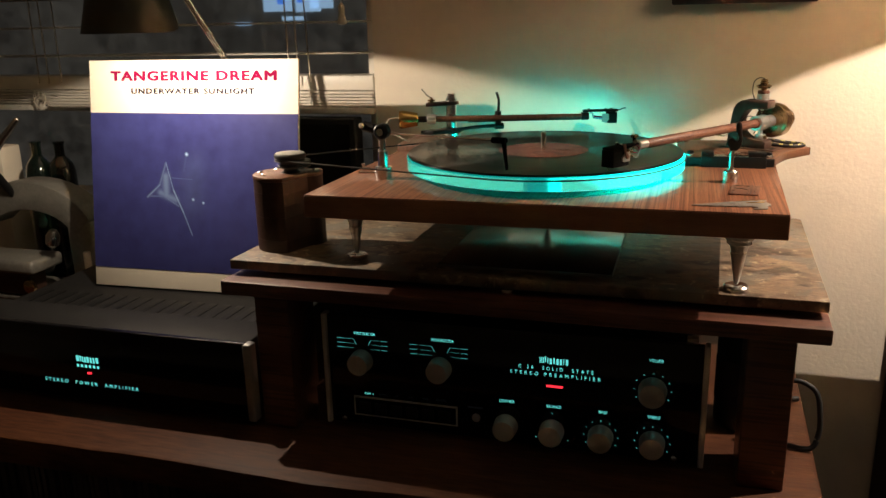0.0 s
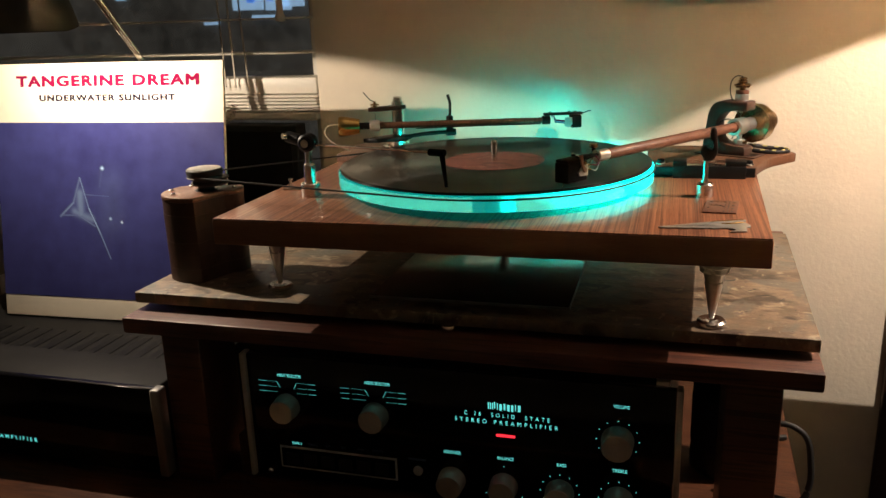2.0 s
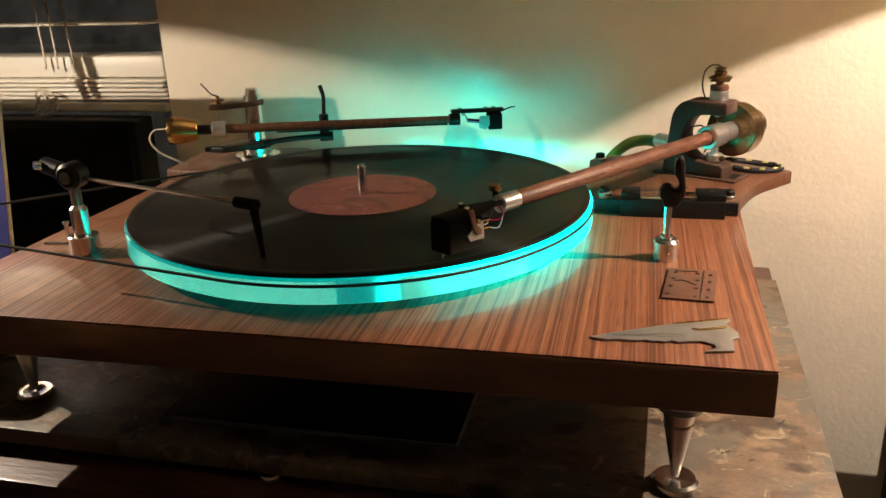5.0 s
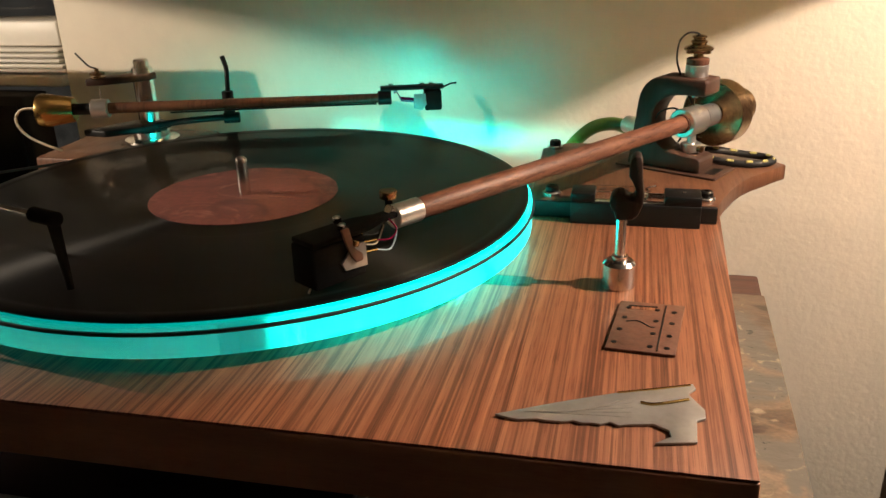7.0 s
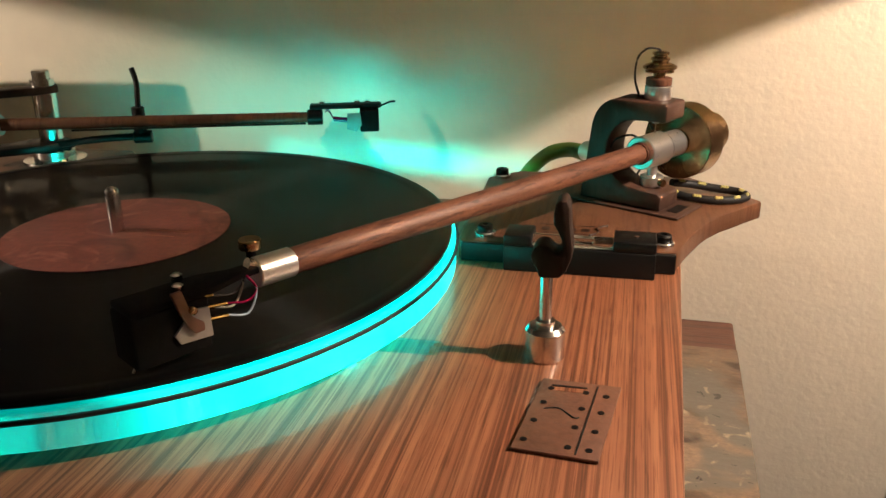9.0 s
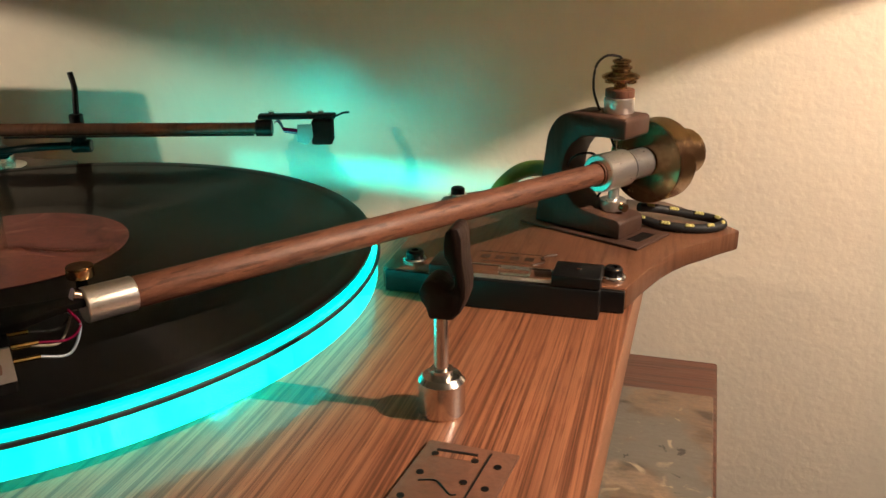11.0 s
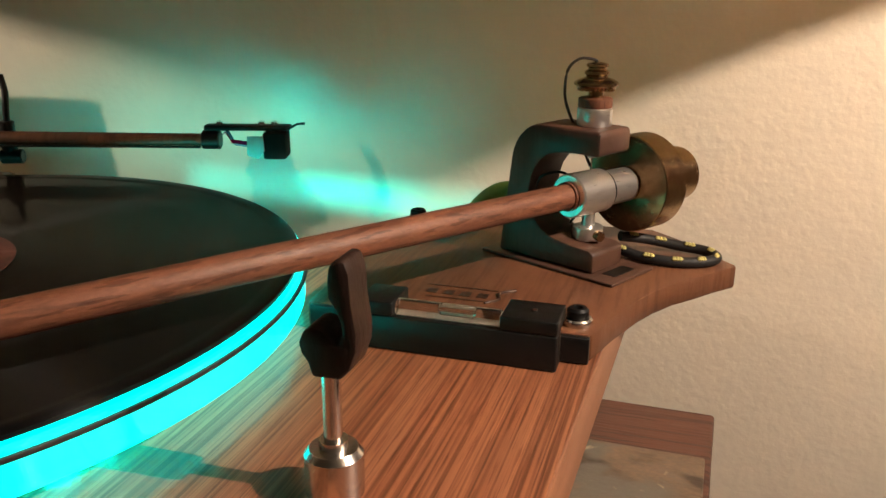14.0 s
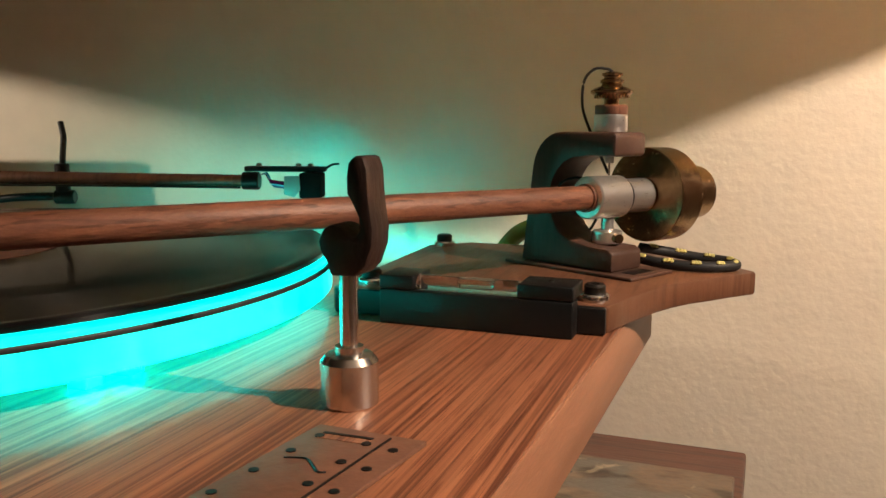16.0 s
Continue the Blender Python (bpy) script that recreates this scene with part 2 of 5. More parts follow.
patched(LABEL, 20.0, 2.0, (0.13, 0.045, 0.05), 0.55, 0.70)
streaked(ARMBOARD_WOOD, 8.0, (60, 3, 2), 0.38, 0.50, (0.74, 0.7, 0.68))
v = VINYL.node_tree
v.nodes["Principled BSDF"].inputs["Anisotropic"].default_value = 1.0
v.nodes["Principled BSDF"].inputs["Coat Weight"].default_value = 0.2
v.nodes["Principled BSDF"].inputs["Coat Roughness"].default_value = 0.07
# bands of tighter and looser grooves
away = v.nodes.new("ShaderNodeVectorMath")
away.operation = "LENGTH"
v.links.new(v.nodes["Texture Coordinate"].outputs["Object"], away.inputs[0])
band = v.nodes.new("ShaderNodeTexNoise")
band.noise_dimensions = "1D"
band.inputs["Scale"].default_value, band.inputs["Detail"].default_value = 90, 3
v.links.new(away.outputs["Value"], band.inputs["W"])
loose = v.nodes.new("ShaderNodeMapRange")
loose.inputs["From Min"].default_value, loose.inputs["From Max"].default_value = 0.3, 0.7
loose.inputs["To Min"].default_value, loose.inputs["To Max"].default_value = 0.25, 0.36
v.links.new(band.outputs["Fac"], loose.inputs["Value"])
v.links.new(loose.outputs[0], v.nodes["Principled BSDF"].inputs["Roughness"])
v.nodes["Principled BSDF"].inputs["Anisotropic Rotation"].default_value = 0.25
ring = v.nodes.new("ShaderNodeTangent")
ring.direction_type, ring.axis = "RADIAL", "Z"
v.links.new(ring.outputs[0], v.nodes["Principled BSDF"].inputs["Tangent"])

CLEAR = glass("clear_glass", (0.95, 0.97, 0.96))


def lit_acrylic(name, power, clear):
    """Edge-lit frosted acrylic: it glows and lets a little through."""
    m = bpy.data.materials.new(name)
    m.use_nodes = True
    nt = m.node_tree
    n, l = nt.nodes, nt.links
    p = n["Principled BSDF"]
    p.inputs["Base Color"].default_value = (0.0, 0.16, 0.14, 1)
    p.inputs["Roughness"].default_value = 0.25
    geo = n.new("ShaderNodeTexCoord")
    grad = n.new("ShaderNodeVectorMath")
    grad.operation = "DOT_PRODUCT"
    unit = n.new("ShaderNodeVectorMath")
    unit.operation = "NORMALIZE"
    flat = n.new("ShaderNodeVectorMath")
    flat.operation = "MULTIPLY"
    flat.inputs[1].default_value = (1, 1, 0)
    l.new(geo.outputs["Object"], flat.inputs[0])
    l.new(flat.outputs[0], unit.inputs[0])
    l.new(unit.outputs[0], grad.inputs[0])
    grad.inputs[1].default_value = (1, 0, 0)
    # chip light put into the emission: stronger towards +x, dim elsewhere
    curve = n.new("ShaderNodeValToRGB")
    curve.color_ramp.elements[0].position, curve.color_ramp.elements[0].color = 0.30, (0.04, 0.04, 0.04, 1)
    curve.color_ramp.elements[1].position, curve.color_ramp.elements[1].color = 0.90, (1, 1, 1, 1)
    e = curve.color_ramp.elements.new(0.74)
    e.color = (0.065, 0.065, 0.065, 1)
    mr = n.new("ShaderNodeMapRange")
    mr.inputs["From Min"].default_value, mr.inputs["From Max"].default_value = -1, 1
    l.new(grad.outputs["Value"], mr.inputs["Value"])
    l.new(mr.outputs[0], curve.inputs["Fac"])
    mul = n.new("ShaderNodeMath")
    mul.operation = "MULTIPLY"
    mul.inputs[1].default_value = power
    l.new(curve.outputs["Color"], mul.inputs[0])
    p.inputs["Emission Color"].default_value = (0.0, 0.80, 0.68, 1)
    l.new(mul.outputs[0], p.inputs["Emission Strength"])
    t = n.new("ShaderNodeBsdfGlass")
    t.inputs["IOR"].default_value = 1.49
    t.inputs["Roughness"].default_value = 0.03
    t.inputs["Color"].default_value = (0.80, 1.0, 0.98, 1)
    mix = n.new("ShaderNodeMixShader")
    mix.inputs[0].default_value = clear
    l.new(p.outputs[0], mix.inputs[1])
    l.new(t.outputs[0], mix.inputs[2])
    l.new(mix.outputs[0], n["Material Output"].inputs["Surface"])
    return m


ACRYLIC = lit_acrylic("edge_lit_acrylic", 10.0, 0.80)
LED = mat("led_chip", (0.2, 0.9, 0.8), 0.5, emit=(0.0, 1.0, 0.86), power=52.0)


def deep_sea(m):
    """Adds the faint lit creature and the specks of the printed picture to m."""
    nt = m.node_tree
    n, l = nt.nodes, nt.links
    p = n["Principled BSDF"]
    base = p.inputs["Base Color"].links[0].from_socket
    tc = n.new("ShaderNodeTexCoord")
    flat = n.new("ShaderNodeVectorMath")
    flat.operation, flat.inputs[1].default_value = "MULTIPLY", (1, 0, 1)
    l.new(tc.outputs["Object"], flat.inputs[0])

    def vec(op, a, b=None):
        q = n.new("ShaderNodeVectorMath")
        q.operation = op
        for k, v in enumerate((a, b)):
            if v is None:
                continue
            if isinstance(v, tuple):
                q.inputs[k].default_value = v
            else:
                l.new(v, q.inputs[k])
        return q

    def num(op, a, b):
        q = n.new("ShaderNodeMath")
        q.operation = op
        for k, v in enumerate((a, b)):
            if isinstance(v, float):
                q.inputs[k].default_value = v
            else:
                l.new(v, q.inputs[k])
        return q

    def spot(u, v):
        return Vector((-0.1565 + (u - 5) * 0.000337, 0, 0.2425 - (v - 12) * 0.000309))

    total = None
    for ax, ay, bx, by, wide, gain in (
            (352, 228, 385, 350, 2, 0.35), (385, 350, 430, 450, 2.4, 0.55), (430, 450, 468, 548, 2, 0.40),
            (352, 232, 322, 328, 4, 0.18), (322, 328, 265, 383, 4, 0.28), (272, 379, 340, 378, 3, 0.16), (340, 378, 408, 420, 3, 0.20),
            (350, 290, 352, 372, 16, 0.26), (325, 362, 395, 392, 15, 0.22), (370, 295, 470, 300, 2, 0.12), 
            (447, 190, 434, 262, 7, 0.05), (447, 190, 448, 191, 6, 1.0), 
            (473, 388, 474, 389, 5, 0.7), (519, 401, 520, 402, 4, 1.0), (480, 250, 470, 400, 60, 0.035)):
        a, b = spot(ax, ay), spot(bx, by)
        ab = b - a
        rel = vec("SUBTRACT", flat.outputs[0], tuple(a))
        dot = vec("DOT_PRODUCT", rel.outputs[0], tuple(ab / ab.length_squared))
        h = n.new("ShaderNodeClamp")
        l.new(dot.outputs["Value"], h.inputs[0])
        along = vec("SCALE", tuple(ab))
        l.new(h.outputs[0], along.inputs["Scale"])
        away = vec("DISTANCE", rel.outputs[0], along.outputs[0])
        q = num("MULTIPLY", away.outputs["Value"], 1.0 / (wide * 0.00033))
        q2 = num("MULTIPLY", q.outputs[0], q.outputs[0])
        glow = num("MULTIPLY", num("POWER", 0.3679, q2.outputs[0]).outputs[0], float(gain))
        total = glow if total is None else num("MAXIMUM", total.outputs[0], glow.outputs[0])
    sep = n.new("ShaderNodeSeparateXYZ")
    l.new(tc.outputs["Object"], sep.inputs[0])
    rise = n.new("ShaderNodeMapRange")
    rise.inputs["From Min"].default_value, rise.inputs["From Max"].default_value = 0.03, 0.24
    rise.inputs["To Min"].default_value, rise.inputs["To Max"].default_value = 0.75, 1.15
    l.new(sep.outputs["Z"], rise.inputs["Value"])
    tone = n.new("ShaderNodeHueSaturation")
    l.new(base, tone.inputs["Color"])
    l.new(rise.outputs[0], tone.inputs["Value"])
    mx = n.new("ShaderNodeMix")
    mx.data_type = "RGBA"
    l.new(total.outputs[0], mx.inputs["Factor"])
    l.new(tone.outputs[0], mx.inputs[6])
    mx.inputs[7].default_value = (0.34, 0.52, 0.72, 1)
    l.new(mx.outputs[2], p.inputs["Base Color"])


deep_sea(BLUE)


# ---- mesh helpers ----
def part(name, bm, material, parent=None, label=""):
    me = bpy.data.meshes.new(name)
    bm.to_mesh(me)
    bm.free()
    me.materials.append(material)
    ob = new(name, me)
    if parent:
        ob.parent = parent
    if label:
        ob["label"] = label
    return ob


def thing(name, place=(0, 0, 0), label="", category="", group="", kind="", rz=0.0):
    ob = new(name)
    ob.matrix_basis = pose(*place, 0, 0, rz)
    ob.empty_display_size = 0.02
    return tagged(ob, label, category, group, kind)


def smooth(bm, degrees=35):
    for f in bm.faces:
        f.smooth = True
    for e in bm.edges:
        if len(e.link_faces) == 2 and e.calc_face_angle(0) > radians(degrees):
            e.smooth = False
    return bm


def box(x0, x1, y0, y1, z0, z1, bevel=0.0, segments=2):
    bm = bmesh.new()
    bmesh.ops.create_cube(bm, size=1, matrix=Matrix.LocRotScale(((x0 + x1) / 2, (y0 + y1) / 2, (z0 + z1) / 2), None, (x1 - x0, y1 - y0, z1 - z0)))
    if bevel:
        bmesh.ops.bevel(bm, geom=bm.edges[:], offset=bevel, segments=segments, affect="EDGES", profile=0.5)
        smooth(bm, 50)
    return bm


def lathe(profile, n=48, m=None):
    """Rings of (radius, height) round z, closed at both ends."""
    bm = bmesh.new()
    rings = []
    for r, h in profile:
        rings.append([bm.verts.new((r * math.cos(2 * math.pi * k / n), r * math.sin(2 * math.pi * k / n), h)) for k in range(n)])
    for a, b in zip(rings, rings[1:]):
        for k in range(n):
            bm.faces.new((a[k], a[(k + 1) % n], b[(k + 1) % n], b[k]))
    bm.faces.new(rings[0][::-1])
    bm.faces.new(rings[-1])
    if m:
        bmesh.ops.transform(bm, matrix=m, verts=bm.verts[:])
    bmesh.ops.recalc_face_normals(bm, faces=bm.faces[:])
    return smooth(bm)


def rod_matrix(a, b):
    a, b = Vector(a), Vector(b)
    return Matrix.Translation(a) @ (b - a).to_track_quat("Z", "Y").to_matrix().to_4x4()


def rod(a, b, r, r2=None, n=20, bevel=0.0):
    h = (Vector(b) - Vector(a)).length
    r2 = r if r2 is None else r2
    e = bevel
    prof = [(r, 0), (r2, h)] if not e else [(r - e, 0), (r, e), (r2, h - e), (r2 - e, h)]
    return lathe(prof, n, rod_matrix(a, b))


def prism(points, z0, z1, bevel=0.0, m=None):
    bm = bmesh.new()
    base = [bm.verts.new((x, y, z0)) for x, y in points]
    f = bm.faces.new(base)
    up = bmesh.ops.extrude_face_region(bm, geom=[f])
    bmesh.ops.translate(bm, vec=(0, 0, z1 - z0), verts=[v for v in up["geom"] if isinstance(v, bmesh.types.BMVert)])
    bmesh.ops.recalc_face_normals(bm, faces=bm.faces[:])
    if bevel:
        bmesh.ops.bevel(bm, geom=[e for e in bm.edges if e.calc_face_angle(0) > 0.6], offset=bevel, segments=2, affect="EDGES", profile=0.5)
    if m:
        bmesh.ops.transform(bm, matrix=m, verts=bm.verts[:])
    return smooth(bm, 40)


def spline(points, steps=8, closed=False):
    p = [Vector(q) for q in points]
    out = []
    n = len(p)
    for i in range(n if closed else n - 1):
        a, b, c, d = (p[(i - 1) % n], p[i], p[(i + 1) % n], p[(i + 2) % n]) if closed else (p[max(i - 1, 0)], p[i], p[i + 1], p[min(i + 2, n - 1)])
        for k in range(steps):
            t = k / steps
            out.append(0.5 * ((2 * b) + (c - a) * t + (2 * a - 5 * b + 4 * c - d) * t * t + (3 * b - a - 3 * c + d) * t ** 3))
    if not closed:
        out.append(p[-1])
    return out


def tube(points, r, n=8, closed=False, smooth_steps=8):
    pts = spline(points, smooth_steps, closed) if smooth_steps else [Vector(q) for q in points]
    bm = bmesh.new()
    rings = []
    for i, q in enumerate(pts):
        a = pts[i - 1] if (i or closed) else q
        b = pts[(i + 1) % len(pts)] if (i < len(pts) - 1 or closed) else q
        d = (b - a).normalized()
        s = d.cross(Vector((0, 0, 1)) if abs(d.z) < 0.95 else Vector((1, 0, 0))).normalized()
        u = s.cross(d)
        rings.append([bm.verts.new(q + r * (math.cos(2 * math.pi * k / n) * s + math.sin(2 * math.pi * k / n) * u)) for k in range(n)])
    for i in range(len(rings) if closed else len(rings) - 1):
        a, b = rings[i], rings[(i + 1) % len(rings)]
        for k in range(n):
            bm.faces.new((a[k], a[(k + 1) % n], b[(k + 1) % n], b[k]))
    if not closed:
        bm.faces.new(rings[0][::-1])
        bm.faces.new(rings[-1])
    bmesh.ops.recalc_face_normals(bm, faces=bm.faces[:])
    return smooth(bm, 60)


def lettering(name, text, size, material, parent, m, depth=0.0002, width=None, spacing=1.0, bold=0.0, label=""):
    """Words in the built-in font, turned into a mesh; m puts its centre and its plane."""
    cu = bpy.data.curves.new(name, "FONT")
    cu.body, cu.size, cu.align_x, cu.align_y, cu.extrude = text, size, "CENTER", "CENTER", depth
    cu.space_character, cu.resolution_u = spacing, 3
    tmp = bpy.data.objects.new("tmp", cu)
    scene.collection.objects.link(tmp)
    bpy.context.view_layer.update()
    me = bpy.data.meshes.new_from_object(tmp.evaluated_get(bpy.context.evaluated_depsgraph_get()))
    bpy.data.objects.remove(tmp)
    xs = [v.co.x for v in me.vertices]
    k = (width - 2 * bold) / (max(xs) - min(xs)) if width else 1.0
    me.transform(Matrix.Diagonal((k, 1, 1, 1)))
    if bold:
        thick = bmesh.new()
        for i, (dx, dy) in enumerate(((0, 0), (-1, 0), (1, 0), (0, -0.6), (0, 0.6), (-0.7, -0.5), (0.7, 0.5), (-0.7, 0.5), (0.7, -0.5))):
            old = len(thick.verts)
            thick.from_mesh(me)
            thick.verts.ensure_lookup_table()
            bmesh.ops.translate(thick, vec=(dx * bold, dy * bold, i * 0.000006), verts=thick.verts[old:])
        thick.to_mesh(me)
        thick.free()
    me.transform(m)
    me.materials.clear()
    me.materials.append(material)
    ob = new(name, me)
    ob.parent = parent
    if label:
        ob["label"] = label
    return ob


def bars(points, h, z=0.0):
    """Flat thin blocks (x0, x1, y) in the xy plane, joined, for print too small to read."""
    bm = bmesh.new()
    for x0, x1, y in points:
        bmesh.ops.create_cube(bm, size=1, matrix=Matrix.LocRotScale(((x0 + x1) / 2, y, z), None, (x1 - x0, h, 0.0001)))
    return bm


def upright(x, y, z):
    """A frame whose x runs along the wall and whose y points up, facing the viewer's side."""
    return pose(x, y, z, 90, 0, 0)


# ---- room ----
WALL_Y = 1.235
WIN_X, WIN_Z = -0.222, 0.86
room = [
    ("wall_north", box(WIN_X, 2.0, WALL_Y, WALL_Y + 0.14, 0, 2.5), WALL, "off-white textured wall lit by warm lamps"),
    ("wall_north_low", box(-1.6, WIN_X, WALL_Y, WALL_Y + 0.14, 0, WIN_Z), WALL, "off-white textured wall under the window"),
    ("wall_north_left", box(-2.0, -1.6, WALL_Y, WALL_Y + 0.14, 0, 2.5), WALL, "off-white textured wall beside the window"),
    ("wall_north_top", box(-1.6, WIN_X, WALL_Y, WALL_Y + 0.14, 2.1, 2.5), WALL, "off-white textured wall over the window"),
    ("wall_east", box(2.0, 2.14, -1.8, WALL_Y + 0.14, 0, 2.5), WALL, "off-white plain side wall"),
    ("wall_west", box(-2.14, -2.0, -1.8, WALL_Y + 0.14, 0, 2.5), WALL, "off-white plain side wall"),
    ("wall_south", box(-2.14, 2.14, -1.94, -1.8, 0, 2.5), WALL, "off-white plain wall behind the viewer"),
    ("ceiling", box(-2.14, 2.14, -1.94, WALL_Y + 0.14, 2.5, 2.6), PLASTER, "plain off-white ceiling"),
    ("floor", box(-2.14, 2.14, -1.94, WALL_Y + 0.14, -0.1, 0), CARPET, "dark carpeted floor"),
]
for nm, bm, ma, lab in room:
    tagged(part(nm, bm, ma), lab, nm.split("_")[0], kind="structure")

# window with a half-raised blind
window = thing("window_1", (0, 0, 0), "dark night window in a white frame behind a raised blind", "window", kind="structure")
part("window_frame", box(-0.2515, WIN_X - 0.001, 1.285, 1.325, WIN_Z, 2.1, 0.003), WHITE_PAINT, window)
part("window_frame", box(-1.6, -1.56, 1.285, 1.325, WIN_Z, 2.1, 0.003), WHITE_PAINT, window)
part("window_sill", box(-1.6, WIN_X - 0.001, 1.237, 1.33, WIN_Z - 0.02, WIN_Z + 0.002, 0.003), WHITE_PAINT, window)
part("pane", box(-1.56, -0.2515, 1.305, 1.309, WIN_Z, 2.1), CLEAR, window, "dark window pane at night")

blind = thing("window_blind", (0, 0, 0), "white slatted blind half raised, its slats stacked at the bottom", "blind")
BX0, BX1 = -1.55, -0.2235
part("bottom_rail", box(BX0, BX1, 1.228, 1.275, 1.0255, 1.036, 0.002), WHITE_PAINT, blind)
for k in range(5):
    j = random.uniform(-0.0015, 0.0015)
    part("slat", box(BX0, BX1 + j, 1.230 + j, 1.276 + j, 1.0375 + k * 0.0048, 1.0410 + k * 0.0048, 0.001, 1), WHITE_PAINT, blind)
part("slat", box(BX0, BX1 - 0.001, 1.236, 1.282, 1.0617, 1.0845, 0.002), WHITE_PAINT, blind)
for z in (1.1170, 1.1640, 1.211, 1.258, 1.305, 1.352):
    part("slat", box(BX0, BX1 - 0.012, 1.232, 1.276, z, z + 0.0026, 0.001, 1), WHITE_PAINT, blind)
for x, dx in ((-0.362, 0.001), (-0.347, 0.001), (-0.329, 0.003), (-0.842, -0.001), (-0.8225, 0.0), (-0.795, -0.001)):
    part("cord", tube([(x - dx, 1.227, 1.45), (x, 1.226, 1.2), (x + dx, 1.226, 1.085), (x + dx * 1.5, 1.224, 1.075)], 0.0011, 6), CORD, blind)
for cx, cz in ((-0.838, 1.052), (-0.360, 1.042)):
    pts = []
    for k in range(30):
        a = k * 1.15
        rr = 0.006 + 0.009 * random.random()
        pts.append((cx + rr * math.cos(a) + random.uniform(-0.006, 0.006), 1.214 + random.uniform(-0.004, 0.004), cz + rr * 0.9 * math.sin(a) - 0.0005 * k))
    part("cord_knot", tube(pts, 0.0010, 5, smooth_steps=4), CORD, blind, "tangled cream pull cord")
tassel = part("tassel", lathe([(0.002, 0.030), (0.0048, 0.026), (0.0042, 0.014), (0.0075, 0.004), (0.0065, 0.0), (0.002, -0.001)], 20, Matrix.Translation((-0.266, 1.224, 1.162))), WHITE_PAINT, blind, "white plastic pull tassel")
part("tassel_cord", rod((-0.266, 1.224, 1.19), (-0.266, 1.226, 1.45), 0.0010, n=6), CORD, blind)

outside = tagged(part("backdrop", box(-6, 3, 4.0, 4.02, -1, 5), NIGHT), "dark night view outside the window", "backdrop", kind="structure")
for x0, x1, z0, z1 in ((-1.88, -1.72, 1.20, 1.42), (-1.70, -1.57, 1.195, 1.36), (-1.78, -1.66, 1.155, 1.175)):
    tagged(part("backdrop_light", box(x0, x1, 3.97, 3.99, z0, z1), FAR_LIGHT), "faint blue lit window far outside", "light", kind="structure")

for x0, x1, z0, z1 in ((-1.79, -1.755, 1.235, 1.275), (-1.68, -1.655, 1.24, 1.27), (-1.725, -1.70, 1.30, 1.36)):
    tagged(part("backdrop_light", box(x0, x1, 3.95, 3.965, z0, z1), FAR_BLUE), "small blue light far outside the window", "light", kind="structure")
for x0, x1, z0, z1 in ((-2.05, -1.97, 1.135, 1.15), (-1.62, -1.50, 1.21, 1.30), (-2.55, -2.50, 1.27, 1.30)):
    tagged(part("backdrop_light", box(x0, x1, 3.97, 3.99, z0, z1), FAR_LIGHT), "faint blue lit window far outside", "light", kind="structure")

picture = thing("picture_frame", (0, 0, 0), "dark wooden picture frame hanging on the wall", "picture frame")
part("frame", box(0.215, 0.395, 1.212, 1.233, 1.1775, 1.19, 0.002), DARK_WOOD, picture)
part("frame", box(0.215, 0.227, 1.212, 1.233, 1.19, 1.42, 0.002), DARK_WOOD, picture)
part("frame", box(0.383, 0.395, 1.212, 1.233, 1.19, 1.42, 0.002), DARK_WOOD, picture)
part("frame", box(0.215, 0.395, 1.212, 1.233, 1.42, 1.432, 0.002), DARK_WOOD, picture)
part("picture", box(0.227, 0.383, 1.222, 1.230, 1.19, 1.42), GREY_INK, picture)

# dark panel added for the dark stretch past the lit wall's end
tagged(part("wall_end_panel", box(0.533, 1.30, WALL_Y - 0.012, WALL_Y - 0.001, 0.0, 2.02, 0.002), DARK_WOOD), "dark panel added for the dark edge beside the lit wall", "door", kind="structure")

# ---- desk, records below, floor ----
DESK_Z = 0.7355
desk = thing("desk", (0, 0, 0), "thick reddish wooden desk with a rough natural front edge", "desk")
front = []
for k in range(41):
    x = -1.35 + k * (1.735 / 40)
    front.append((x, 0.672 + 0.03 * max(0, (x + 0.1)) + 0.006 * noise.noise((x * 5, 0.3, 0)) + 0.003 * noise.noise((x * 17, 1.3, 0))))
part("desktop", prism(front + [(0.395, 1.21), (-1.35, 1.21)], DESK_Z - 0.035, DESK_Z, 0.006), DESK_WOOD, desk)
for x in (-1.30, 0.31):
    for y in (0.76, 1.14):
        part("leg", box(x, x + 0.055, y, y + 0.055, 0, DESK_Z - 0.035, 0.004), DARK_WOOD, desk)
shelf = part("shelf", box(-1.24, 0.30, 0.72, 1.19, 0.33, 0.355, 0.003), DARK_WOOD, desk)
x = -1.22
while x < 0.27:
    w = random.uniform(0.004, 0.009)
    h = 0.31 + random.uniform(-0.003, 0.003)
    rec = part("record_sleeve", box(0, w, 0.735 + random.uniform(0, 0.006), 1.05, 0.355, 0.355 + h), SLEEVES)
    rec.location.x = x
    tagged(rec, "dark record sleeve standing in a row on the shelf", "record sleeve", "records under the desk")
    x += w + random.uniform(0.0005, 0.004)

